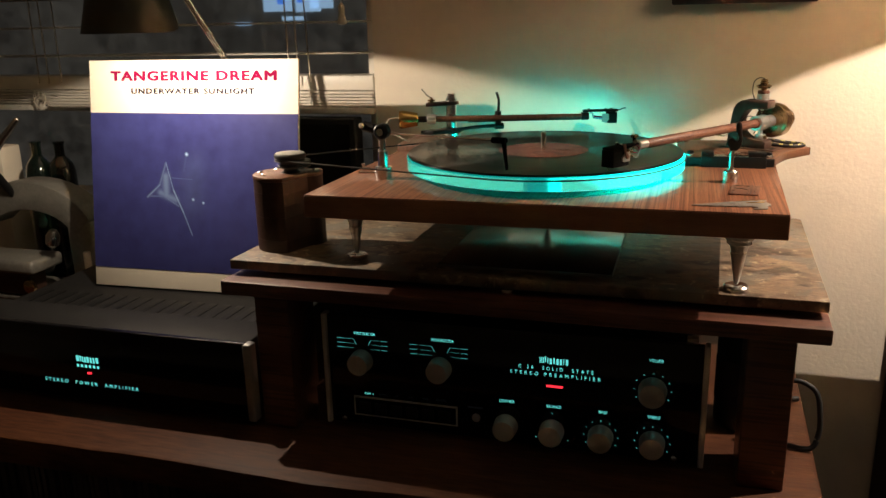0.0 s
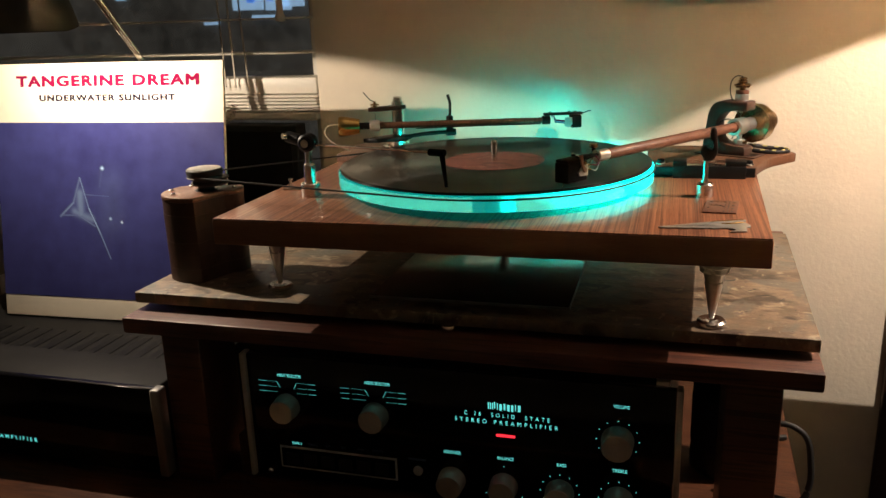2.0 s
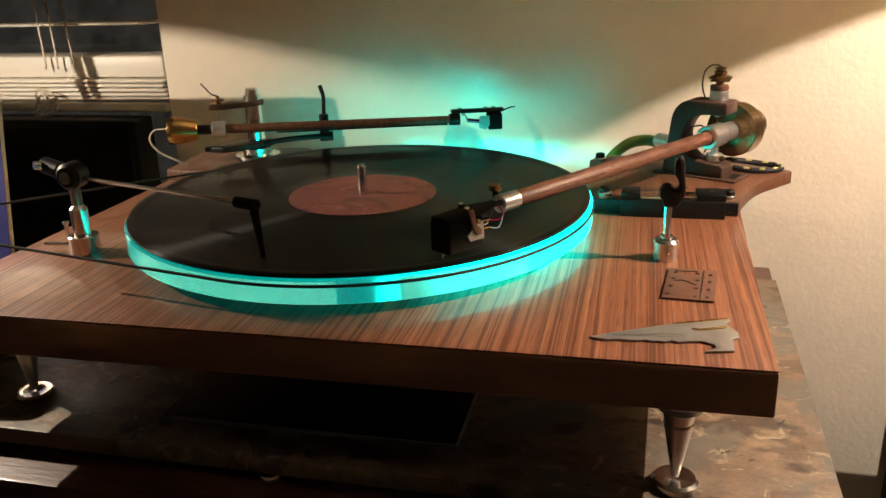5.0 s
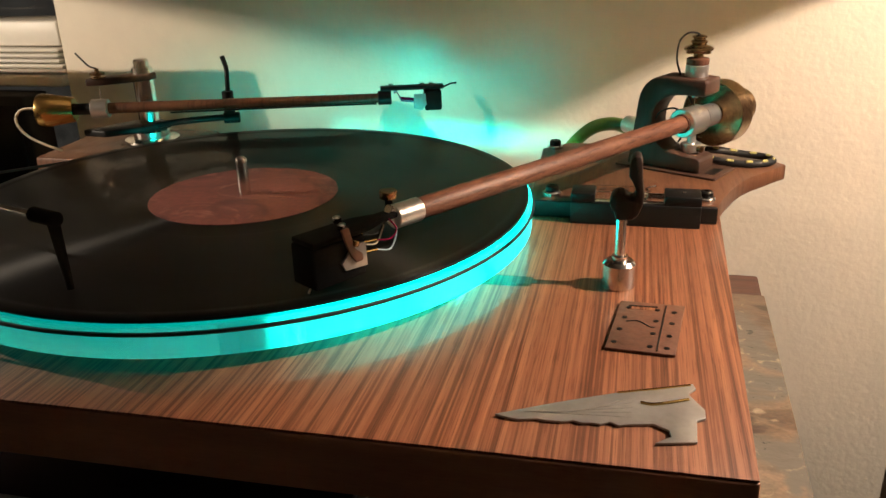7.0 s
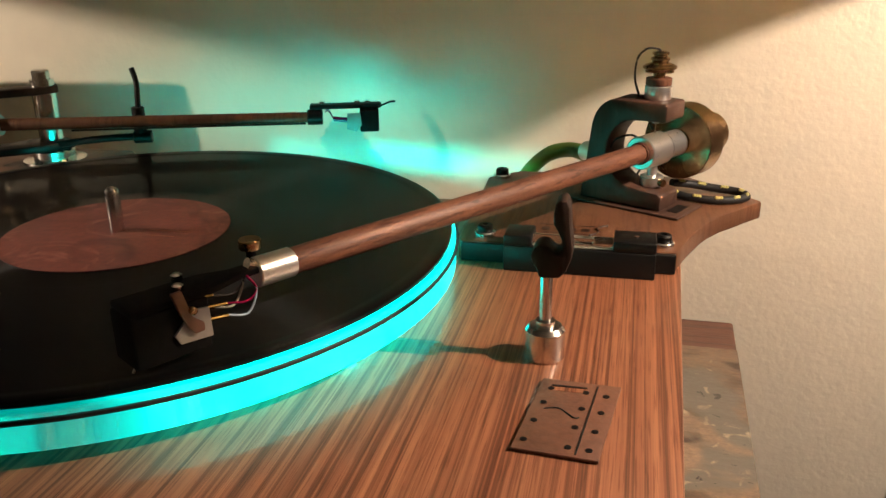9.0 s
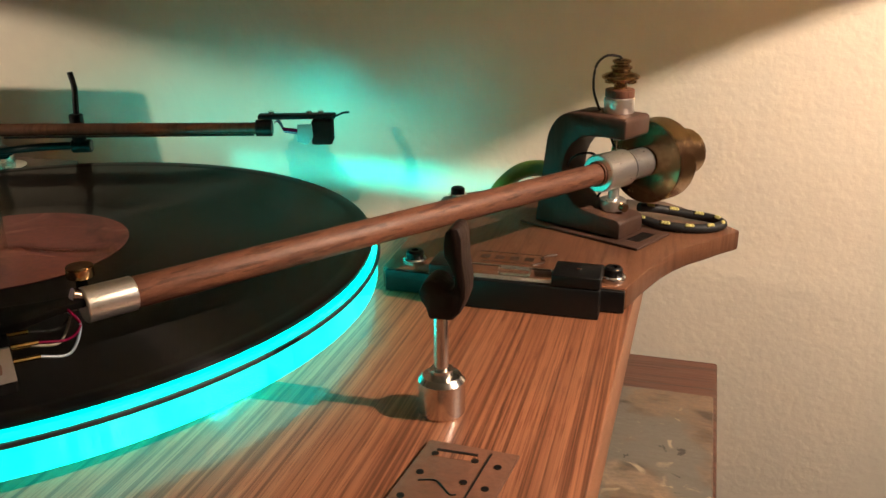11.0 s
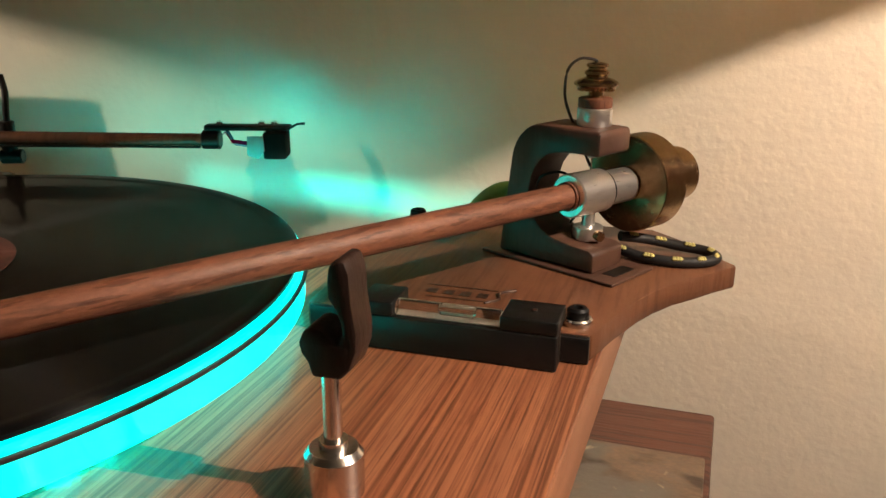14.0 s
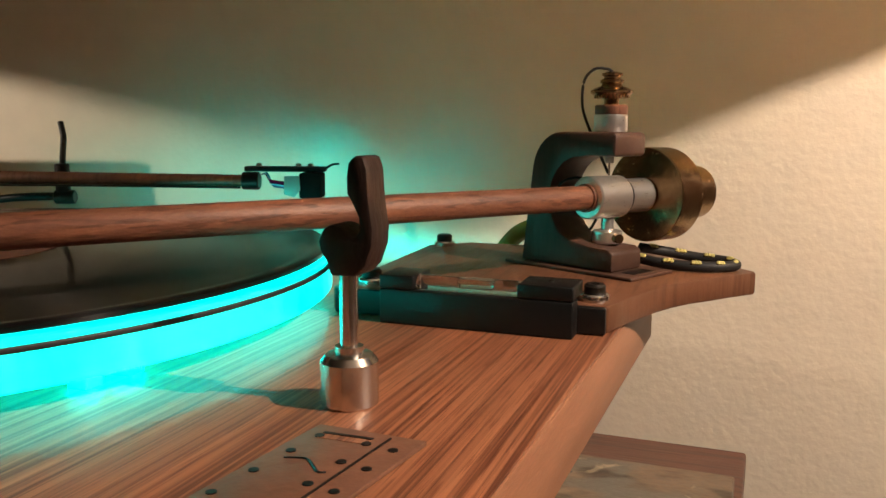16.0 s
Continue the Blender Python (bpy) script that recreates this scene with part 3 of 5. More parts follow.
# ---- equipment stand ----
stand = thing("equipment_stand", (0, 0, 0), "low dark reddish wooden stand over the preamplifier", "stand")
part("top_board", prism([(-0.225, 0.762), (0.3765, 0.757), (0.3905, 1.165), (-0.215, 1.170)], 0.8895, 0.9050, 0.002), STAND_WOOD, stand)
for x0, x1, y0, y1 in ((-0.1895, -0.150, 0.768, 0.83), (0.309, 0.3505, 0.768, 0.83), (-0.186, -0.146, 1.11, 1.172), (0.318, 0.360, 1.11, 1.172)):
    part("leg", box(x0, x1, y0, y1, DESK_Z + 0.0005, 0.8895, 0.0015), STAND_WOOD, stand)
part("rail", box(-0.150, 0.309, 1.12, 1.14, 0.855, 0.8895, 0.001), STAND_WOOD, stand)

pad = tagged(part("isolation_pad", prism([(-0.19, 0.800), (0.352, 0.797), (0.362, 1.105), (-0.185, 1.110)], 0.9052, 0.9105, 0.001), RUBBER), "thin black pad between stand and stone slab", "pad")
foot = tagged(part("slab_foot", lathe([(0.0065, 0), (0.0068, 0.001), (0.0068, 0.0042), (0.0062, 0.0052)], 24), STEEL), "small round steel foot under the stone slab", "foot", "feet under the slab")
foot.matrix_basis = pose(0.083, 0.789, 0.9052)

slab = tagged(part("stone_slab", prism([(-0.226, 0.787), (0.3757, 0.783), (0.3845, 1.092), (-0.215, 1.10)], 0.9107, 0.9215, 0.0012), STONE), "mottled grey-brown slate slab under the turntable", "slab")
mat_thing = thing("glass_plate", (0, 0, 0), "flat black glass plate with a pale edge on the slab", "plate")
part("plate", box(0.004, 0.1825, 0.812, 1.02, 0.9217, 0.9238, 0.0004), SLATE_BLACK, mat_thing)
part("edge_strip", box(0.003, 0.1835, 0.8108, 0.8120, 0.9217, 0.9240), GREY_METAL, mat_thing, "thin pale edge strip")
part("edge_strip", box(0.1826, 0.1836, 0.8122, 1.02, 0.9217, 0.9240), GREY_METAL, mat_thing, "thin pale edge strip")

# ---- turntable ----
PX, PY = 0.0893, 0.9545
table = thing("turntable", (0, 0, 0), "walnut-striped turntable plinth with glowing cyan acrylic platter", "turntable")
plinth = part("plinth", prism([(-0.126, 0.775), (0.3360, 0.778), (0.3462, 1.102), (0.0, 1.102), (-0.005, 1.053), (-0.1215, 1.053)], 0.9765, 0.9990, 0.0012), PLINTH_SIDE, table)
part("top_veneer", prism([(-0.1256, 0.7754), (0.3356, 0.7784), (0.3458, 1.1016), (0.0004, 1.1016), (-0.0046, 1.0526), (-0.1211, 1.0526)], 0.9991, 1.0000, 0.0004), ZEBRA, table, "red-brown straight-grained striped veneer")
part("bearing", lathe([(0.0150, 1.0066), (0.0150, 1.0196)], 48, Matrix.Translation((PX, PY, 0))), STEEL, table, "brushed steel bearing")
platter = part("platter", lathe([(0.1540, 1.0062), (0.1554, 1.0068), (0.1554, 1.0194), (0.1546, 1.0200)], 128), ACRYLIC, table, "frosted acrylic platter lit cyan from within")
platter.location = (PX, PY, 0)
part("platter_base", lathe([(0.1200, 1.0048), (0.1200, 1.0060)], 96, Matrix.Translation((PX, PY, 0))), BLACK, table)
part("sub_platter", lathe([(0.062, 1.0003), (0.062, 1.0046)], 64, Matrix.Translation((PX, PY, 0))), BLACK, table)
part("spindle", lathe([(0.0032, 1.0192), (0.0032, 1.0405), (0.0029, 1.0420), (0.0020, 1.0430), (0.0008, 1.0434)], 24, Matrix.Translation((PX, PY, 0))), STEEL, table, "polished steel record spindle")
for x, y in ((0.2190, 0.9010), (0.2205, 0.9150)):
    part("led", box(x - 0.003, x + 0.003, y - 0.003, y + 0.003, 1.0002, 1.0030), LED, table, "small cyan light under the platter")
for x, y in ((-0.090, 0.822), (0.297, 0.800), (0.08, 1.05)):
    cone = part("cone_foot", lathe([(0.0135, 0.9764), (0.0135, 0.9715), (0.0125, 0.9705), (0.0112, 0.9700), (0.0112, 0.9665), (0.0098, 0.9655), (0.0082, 0.9650), (0.0072, 0.9600), (0.0068, 0.9585), (0.0074, 0.9575), (0.0062, 0.9520), (0.0020, 0.9275), (0.0010, 0.9266)], 32), ALU, table, "turned metal cone foot")
    cone.location = (x, y, 0)
    part("spike_cup", lathe([(0.0105, 0.9216), (0.0115, 0.9225), (0.0115, 0.9252), (0.0100, 0.9266), (0.0040, 0.9266), (0.0025, 0.9258)], 32), STEEL, cone, "round steel spike cup")

record = thing("vinyl_record", (PX, PY, 0), "black vinyl record with a dusky red paper label", "record")
prof = [(0.1525, 1.0203), (0.1538, 1.0208), (0.1538, 1.0222), (0.1525, 1.0228), (0.148, 1.0222)]
r = 0.1465
while r > 0.066:
    prof += [(r, 1.02210), (r - 0.0006, 1.02207)]
    r -= 0.0012
prof += [(0.064, 1.0221), (0.052, 1.0221), (0.050, 1.0223)]
part("disc", lathe(prof, 128), VINYL, record)
part("paper_label", lathe([(0.0505, 1.0223), (0.0505, 1.02255), (0.0036, 1.02258)], 64), LABEL, record, "dusky red paper label")
for x0, x1, y in ((0.014, 0.034, 0.004), (0.016, 0.030, -0.003)):
    part("print_line", bars([(x0, x1, y)], 0.0008, 1.02265), LABEL_PRINT, record, "faint pale print")

# ---- motor pod and belt ----
MX, MY = -0.1865, 0.857
pod = thing("motor_pod", (MX, MY, 0), "tall dark egg-shaped motor pod with a wooden top plate", "motor")


def egg(grow):
    pts = []
    for k in range(40):
        a = radians(62 + 232 * k / 39)
        pts.append(((0.0345 + grow) * math.cos(a) - 0.001, (0.0345 + grow) * math.sin(a) - 0.003))
    for k in range(14):
        a = radians(-66 + 128 * k / 13)
        pts.append((0.0185 + (0.0170 + grow) * math.cos(a), 0.0170 + (0.0170 + grow) * math.sin(a)))
    return pts


for k in range(6):
    z = 0.9216 + k * 0.0133
    part("ring", prism(egg(-0.0002 * (k % 2)), z, z + 0.0132), DARK_WOOD, pod, "dark stacked wooden layer")
part("top_plate", prism(egg(0.0003), 1.0015, 1.0060, 0.0008), ARMBOARD_WOOD, pod, "reddish wooden top plate")
for x, y in ((-0.0290, -0.006), (-0.0165, -0.022), (-0.020, 0.016), (0.0100, 0.0235), (0.0275, 0.018)):
    part("screw", lathe([(0.0026, 1.0061), (0.0026, 1.0068), (0.0016, 1.0078)], 12, Matrix.Translation((x, y, 0))), STEEL, pod)
part("hub", lathe([(0.0115, 1.0061), (0.0090, 1.0075), (0.0080, 1.0085), (0.0080, 1.0115)], 32, Matrix.Translation((0.0045, 0.004, 0))), BLACK, pod)
part("lower_pulley", lathe([(0.0175, 1.0116), (0.0185, 1.0121), (0.0185, 1.0135), (0.0160, 1.0145), (0.0160, 1.0160), (0.0185, 1.0170), (0.0185, 1.0187)], 48, Matrix.Translation((0.0075, 0.0075, 0))), RUBBER, pod, "black lower drive pulley")
part("pulley", lathe([(0.0172, 1.0188), (0.0176, 1.0192), (0.0160, 1.0202), (0.0160, 1.0215), (0.0176, 1.0225), (0.0176, 1.0265), (0.0168, 1.0273)], 48, Matrix.Translation((0.0045, 0.004, 0))), RUBBER, pod, "black upper drive pulley")
part("pulley_cap", lathe([(0.0160, 1.0274), (0.0160, 1.0278), (0.0150, 1.0280)], 48, Matrix.Translation((0.0045, 0.004, 0))), PEWTER, pod, "pale metal pulley cap")
belt = []
P2, M2, RP, RM = Vector((PX, PY)), Vector((MX + 0.0045, MY + 0.004)), 0.1560, 0.0165
d = P2 - M2
base_a, off = math.atan2(d.y, d.x), math.acos((RM - RP) / d.length)
for k in range(90):
    a = base_a - off + k / 89 * 2 * off
    belt.append((P2.x + RP * math.cos(a), P2.y + RP * math.sin(a), 1.0172))
for k in range(24):
    a = base_a + off + k / 23 * (2 * math.pi - 2 * off)
    belt.append((M2.x + RM * math.cos(a), M2.y + RM * math.sin(a), 1.0208))
tagged(part("drive_belt", tube(belt, 0.0009, 6, closed=True, smooth_steps=0), RUBBER), "thin black drive belt round platter and pulley", "belt")

tagged(part("steel_pin", lathe([(0.0016, 1.0001), (0.0016, 1.0080), (0.0024, 1.0082), (0.0024, 1.0096), (0.0012, 1.0100)], 14, Matrix.Translation((-0.112, 0.905, 0))), STEEL), "small steel pin standing on the plinth", "pin")

# ---- dust arm on a steel post ----
dust = thing("dust_arm", (-0.0755, 0.8745, 0), "steel post with black clamp holding a record brush", "record brush")
part("base", lathe([(0.0092, 1.0001), (0.0096, 1.0006), (0.0096, 1.0120), (0.0090, 1.0126), (0.0060, 1.0128)], 32), STEEL, dust)
part("post", lathe([(0.0055, 1.0128), (0.0055, 1.0300), (0.0045, 1.0310), (0.0035, 1.0320), (0.0035, 1.0440)], 24), STEEL, dust)
part("pin", rod((-0.0096, -0.002, 1.006), (-0.027, -0.004, 1.006), 0.0012, n=10), STEEL, dust)
clamp = part("clamp", rod((0.0, -0.006, 1.0515), (0.0, 0.008, 1.0515), 0.0085, n=24, bevel=0.002), BLACK, dust, "round black clamp")
part("clamp_block", rod((-0.008, 0.002, 1.0535), (-0.024, 0.006, 1.0565), 0.0055, n=20, bevel=0.001), BLACK, clamp)
part("screw", rod((-0.022, 0.000, 1.0575), (-0.024, -0.003, 1.058), 0.0028, n=12), STEEL, clamp)
part("screw", rod((0.0, -0.006, 1.0515), (0.0, -0.0075, 1.0515), 0.004, n=16), STEEL, clamp)
part("arm", rod((0.006, 0.0, 1.0500), (0.137, -0.0440, 1.0515), 0.0012, n=10), STEEL, dust, "thin steel arm")
part("brush_holder", rod((0.134, -0.0430, 1.0514), (0.150, -0.0490, 1.0517), 0.0032, n=16, bevel=0.0008), BRISTLE, dust)
part("brush", rod((0.1470, -0.0480, 1.0515), (0.1508, -0.0505, 1.0226), 0.0026, 0.0015, n=12), BRISTLE, dust, "black bristle brush")

# ---- rear tonearm ----
rear = thing("rear_tonearm", (0, 0, 0), "slim dark wooden tonearm with a gold counterweight", "tonearm")
part("armboard", prism([(-0.125, 1.056), (-0.020, 1.054), (-0.012, 1.075), (-0.015, 1.135), (-0.030, 1.150), (-0.110, 1.150), (-0.128, 1.130)], 0.990, 1.0085, 0.002), ARMBOARD_WOOD, rear, "reddish wooden armboard")
post = part("post", lathe([(0.020, 1.0086), (0.020, 1.011), (0.0135, 1.0115), (0.0135, 1.017), (0.0125, 1.018), (0.0075, 1.0183), (0.0075, 1.064)], 32), STEEL, rear, "polished steel pillar")
post.location = (-0.064, 1.112, 0)
part("cap", lathe([(0.0055, 1.0641), (0.0055, 1.069), (0.0045, 1.070)], 20), STEEL, post)
part("top_bracket", prism([(-0.091, 1.081), (-0.079, 1.085), (-0.058, 1.104), (-0.054, 1.114), (-0.060, 1.121), (-0.070, 1.119), (-0.074, 1.108), (-0.092, 1.094)], 1.0550, 1.0600, 0.001), DARK_WOOD, rear)
part("low_bracket", prism([(-0.099, 1.080), (-0.080, 1.078), (-0.058, 1.096), (-0.048, 1.114), (-0.060, 1.122), (-0.076, 1.118), (-0.086, 1.100)], 1.0185, 1.0235, 0.001), BLACK, rear)
bolt = part("bolt", lathe([(0.0052, 1.0601), (0.0052, 1.0608), (0.0022, 1.0610), (0.0022, 1.0618), (0.0052, 1.0622), (0.0052, 1.0640), (0.0015, 1.0648), (0.0015, 1.0668)], 20), BRASS, rear, "small brass thread nut")
bolt.location = (-0.0845, 1.0875, 0)
part("thread", rod((-0.0845, 1.0875, 1.053), (-0.0845, 1.0865, 1.045), 0.0005, n=6), STEEL, rear)
part("spring_wire", tube([(-0.0845, 1.0875, 1.0668), (-0.089, 1.086, 1.0685), (-0.093, 1.085, 1.073), (-0.097, 1.084, 1.078)], 0.0006, 6), BLACK, rear)
A1a, A1d = Vector((-0.0845, 1.0845, 1.0385)), Vector((0.1945, 0.0625, -0.0013)).normalized()
def on1(s):
    return A1a + A1d * s
part("housing", rod(on1(-0.006), on1(0.006), 0.0068, n=28, bevel=0.0006), ALU, rear, "brushed aluminium housing")
part("tube", rod(on1(0.006), on1(0.207), 0.0040, 0.0034, n=20), ARMBOARD_WOOD, rear, "dark wooden arm tube")
part("lead_wire", tube([on1(0.05) + Vector((0, -0.002, -0.0045)), on1(0.12) + Vector((0, -0.002, -0.0040)), on1(0.200) + Vector((0, -0.001, -0.0040))], 0.0007, 6), BLACK, rear)
part("stub", rod(on1(-0.018), on1(-0.006), 0.0042, n=16), BLACK, rear)
part("counterweight", lathe([(0.0080, 0.0), (0.0088, 0.001), (0.0118, 0.018), (0.0122, 0.022), (0.0112, 0.025)], 36, rod_matrix(on1(-0.018), on1(-0.05))), GOLD, rear, "bright gold tapered counterweight")
part("lift_bar", tube([(-0.058, 1.106, 1.0215), (-0.03, 1.108, 1.0255), (-0.008, 1.116, 1.0265), (0.004, 1.121, 1.0262)], 0.0024, 8), BLACK, rear, "black lift bar")
lift = part("lift_post", rod((-0.001, 1.1195, 1.0240), (-0.001, 1.1195, 1.0460), 0.0042, n=16, bevel=0.0006), BLACK, rear)
part("lift_lever", tube([(-0.001, 1.1200, 1.044), (-0.0005, 1.1205, 1.054), (-0.001, 1.1220, 1.062), (-0.004, 1.1235, 1.0705)], 0.0018, 8), BLACK, rear, "curved black lift lever")
part("lift_foot", rod((-0.005, 1.1170, 1.0262), (0.006, 1.1215, 1.0262), 0.0042, n=16, bevel=0.0006), BLACK, lift)
part("collar", rod(on1(0.201), on1(0.211), 0.0052, n=16, bevel=0.0006), BLACK, rear)
head = part("headshell", box(0.0, 0.047, -0.0040, 0.0040, 0.0, 0.0030, 0.0008), BLACK, rear, "black headshell plate")
head.matrix_basis = Matrix.Translation(on1(0.203) + Vector((0, 0, 0.0055))) @ Matrix.Rotation(math.atan2(A1d.y, A1d.x), 4, "Z")
for s in (0.008, 0.031, 0.038):
    part("screw", lathe([(0.0018, 0.0030), (0.0018, 0.0046), (0.0010, 0.0050)], 12, Matrix.Translation((s, 0, 0))), STEEL, head)
part("finger_lift", tube([(0.042, -0.002, 0.002), (0.047, -0.005, 0.002), (0.052, -0.008, 0.0045), (0.056, -0.009, 0.005)], 0.0007, 6), BLACK, head)
cart = part("cartridge", prism([(0.0325, -0.0080), (0.045, -0.0080), (0.045, 0.0080), (0.0325, 0.0080)], -0.0150, -0.0005, 0.0012), BRISTLE, head, "black cartridge with a pale side plate")
part("side_plate", prism([(0.0240, -0.0125), (0.0300, -0.0142), (0.0336, -0.0100), (0.0330, -0.0020), (0.0245, -0.0022)], 0.0082, 0.0090, 0.0, Matrix.Rotation(radians(90), 4, "X")), PEWTER, cart, "pale metal side plate")
for k, c in enumerate((RED_INK, SPARK, PALE_BLUE, BLUE)):
    part("pin", rod((0.0150, -0.0045 + k * 0.003, -0.0055 - k * 0.001), (0.0300, -0.0045 + k * 0.003, -0.0075 - k * 0.001), 0.0011, n=8), c, head, "small sleeved pin")
    part("fine_wire", tube([(0.010, -0.003 + k * 0.002, -0.002), (0.012, -0.004 + k * 0.002, -0.001), (0.0150, -0.0045 + k * 0.003, -0.0055 - k * 0.001)], 0.0003, 5), c, head)
tagged(part("signal_wire", tube([(-0.125, 1.070, 1.041), (-0.137, 1.066, 1.040), (-0.141, 1.064, 1.032), (-0.134, 1.064, 1.022), (-0.120, 1.066, 1.0145), (-0.112, 1.070, 1.0100)], 0.0009, 6), CORD), "thin twisted pale signal wire beside the counterweight", "wire")

# ---- front tonearm ----
PV = Vector((0.3285, 1.0790, 1.0405))
AF = Vector((0.2050, 0.8850, 1.0425))
AD = (AF - PV).normalized()
arm = thing("front_tonearm", (0, 0, 0), "thick mahogany tonearm with brass counterweight in a wooden yoke", "tonearm")
outline = [(0.238, 1.006), (0.3405, 1.0065), (0.3435, 1.0170), (0.3460, 1.0255), (0.3494, 1.0350), (0.3532, 1.0455), (0.3580, 1.0558), (0.3645, 1.0665), (0.3720, 1.0755), (0.3796, 1.0858), (0.3875, 1.0950)]
outline += [(0.3882, 1.0972), (0.3784, 1.1090), (0.3637, 1.1288), (0.3520, 1.1400), (0.250, 1.1370), (0.233, 1.1200)]
part("armboard", prism(outline, 1.0001, 1.0098, 0.0012), ARMBOARD_WOOD, arm, "red-brown board with a concave side")
part("front_strip", box(0.2400, 0.3402, 1.0035, 1.0062, 1.0003, 1.0096, 0.0005), BLACK, arm, "black front edge")
for x, y in ((0.3345, 1.0155), (0.2415, 1.1200), (0.2500, 1.0150)):
    scr = part("washer", lathe([(0.0052, 1.0099), (0.0052, 1.0116), (0.0046, 1.0122)], 24), STEEL, arm)
    scr.location = (x, y, 0)
    part("screw_head", lathe([(0.0036, 1.0122), (0.0038, 1.0128), (0.0038, 1.0148), (0.0030, 1.0156), (0.0016, 1.0156), (0.0014, 1.0142)], 20), BLACK, scr, "black socket screw")

level = thing("spirit_level", (0, 0, 0), "black block with a clear spirit level in its notch", "spirit level")
part("body", box(0.2620, 0.3310, 0.9950, 1.0034, 1.0001, 1.0125, 0.0006), BLACK, level)
part("end_block", box(0.2620, 0.2750, 0.9950, 1.0120, 1.0126, 1.0175, 0.0006), BLACK, level)
part("end_block", box(0.3120, 0.3310, 0.9950, 1.0120, 1.0126, 1.0175, 0.0006), BLACK, level)
part("vial", rod((0.2752, 1.0000, 1.0145), (0.3118, 1.0000, 1.0145), 0.0032, n=24, bevel=0.0004), CLEAR, level, "clear glass vial")
part("bubble", rod((0.2900, 1.0000, 1.0155), (0.3030, 1.0000, 1.0155), 0.0017, n=16, bevel=0.0008), CLEAR, level, "clear bubble between two marks")
part("bed", box(0.2752, 0.3118, 0.9985, 1.0034, 1.01255, 1.0129), TIN, level, "pale strip under the vial")
part("screw", lathe([(0.0010, 1.0176), (0.0010, 1.0180)], 12, Matrix.Translation((0.322, 1.003, 0))), STEEL, level)

logo = thing("maker_mark", (0, 0, 0), "dark engraved maker's mark on the wooden armboard", "mark")
part("mark", bars([(0.276, 0.280, 1.030), (0.2825, 0.2865, 1.030), (0.289, 0.293, 1.030), (0.2955, 0.2995, 1.030)], 0.0045, 1.0100), DARK_WOOD, logo)
part("mark_line", bars([(0.274, 0.302, 1.0365), (0.277, 0.299, 1.0245)], 0.0008, 1.0100), DARK_WOOD, logo)
part("flourish", tube([(0.300, 1.0230, 1.0100), (0.304, 1.028, 1.0101), (0.303, 1.034, 1.0101), (0.308, 1.039, 1.0100)], 0.0006, 6), DARK_WOOD, logo)

# the C-shaped yoke: x along the opening, y up
U = -27
plate = part("base_plate", box(-0.006, 0.0600, -0.0040, 0.0260, 1.0099, 1.0112, 0.0004), YOKE_WOOD, arm)
yo = Matrix.Translation((0.2905, 1.0840, 0)) @ Matrix.Rotation(radians(U), 4, "Z")
plate.matrix_basis = yo
part("slot", box(0.0500, 0.0560, 0.0040, 0.0180, 1.01122, 1.0114), BLACK, plate)
cpts = [(0.0, 1.0113), (0.0480, 1.0113), (0.0480, 1.0190), (0.0455, 1.0205), (0.0360, 1.0210)]
for k in range(13):
    a = -math.pi / 2 - k / 12 * math.pi
    cpts.append((0.0300 + 0.0150 * math.cos(a), 1.0395 + 0.0175 * math.sin(a)))
cpts += [(0.0360, 1.0575), (0.0475, 1.0575), (0.0480, 1.0590), (0.0480, 1.0660), (0.0470, 1.0672), (0.0200, 1.0672)]
for k in range(1, 8):
    a = math.pi / 2 + k / 8 * math.pi / 2
    cpts.append((0.0200 + 0.0150 * math.cos(a), 1.0492 + 0.0180 * math.sin(a)))
yoke_bm = prism(cpts, 0.0, 0.0210, 0.0012, pose(0, 0.0210, 0, 90, 0, 0))
yoke = part("yoke", yoke_bm, YOKE_WOOD, arm, "dark wooden C-shaped yoke")
yoke.matrix_basis = yo
for z in (1.0300, 1.0390):
    part("wire_loop", tube([(0.0140, 0.006, z), (0.0200, 0.002, z + 0.007), (0.0270, 0.006, z + 0.009), (0.0310, 0.012, z + 0.003), (0.0280, 0.012, z - 0.004)], 0.0006, 6), RUBBER, yoke, "fine dark arm wires")
cap = part("cap", lathe([(0.0066, 1.0673), (0.0068, 1.0677), (0.0068, 1.0738), (0.0064, 1.0742)], 36), ALU, arm, "brushed aluminium cap ring")
cap.location = (PV.x, PV.y, 0)
part("wood_ring", lathe([(0.0064, 1.0743), (0.0066, 1.0747), (0.0066, 1.0777), (0.0060, 1.0781)], 32), ARM_WOOD, cap, "reddish wooden ring")
part("neck", lathe([(0.0030, 1.0782), (0.0030, 1.0808)], 16), BRASS, cap)
knurl = [(0.0040, 1.0806), (0.0066, 1.0812), (0.0086, 1.0830), (0.0086, 1.0838), (0.0070, 1.0848), (0.0046, 1.0856), (0.0040, 1.0864), (0.0048, 1.0870), (0.0048, 1.0880), (0.0034, 1.0888), (0.0034, 1.0894), (0.0042, 1.0898), (0.0042, 1.0908), (0.0022, 1.0914)]
part("thumb_nut", lathe(knurl, 36), BRASS, cap, "stepped aged brass thumb nut")
for k in range(28):
    t = k / 28 * 2 * math.pi
    part("knurl_ridge", box(0.0064, 0.0072, -0.0003, 0.0003, 1.0808, 1.0824), BRASS, cap).rotation_euler.z = t
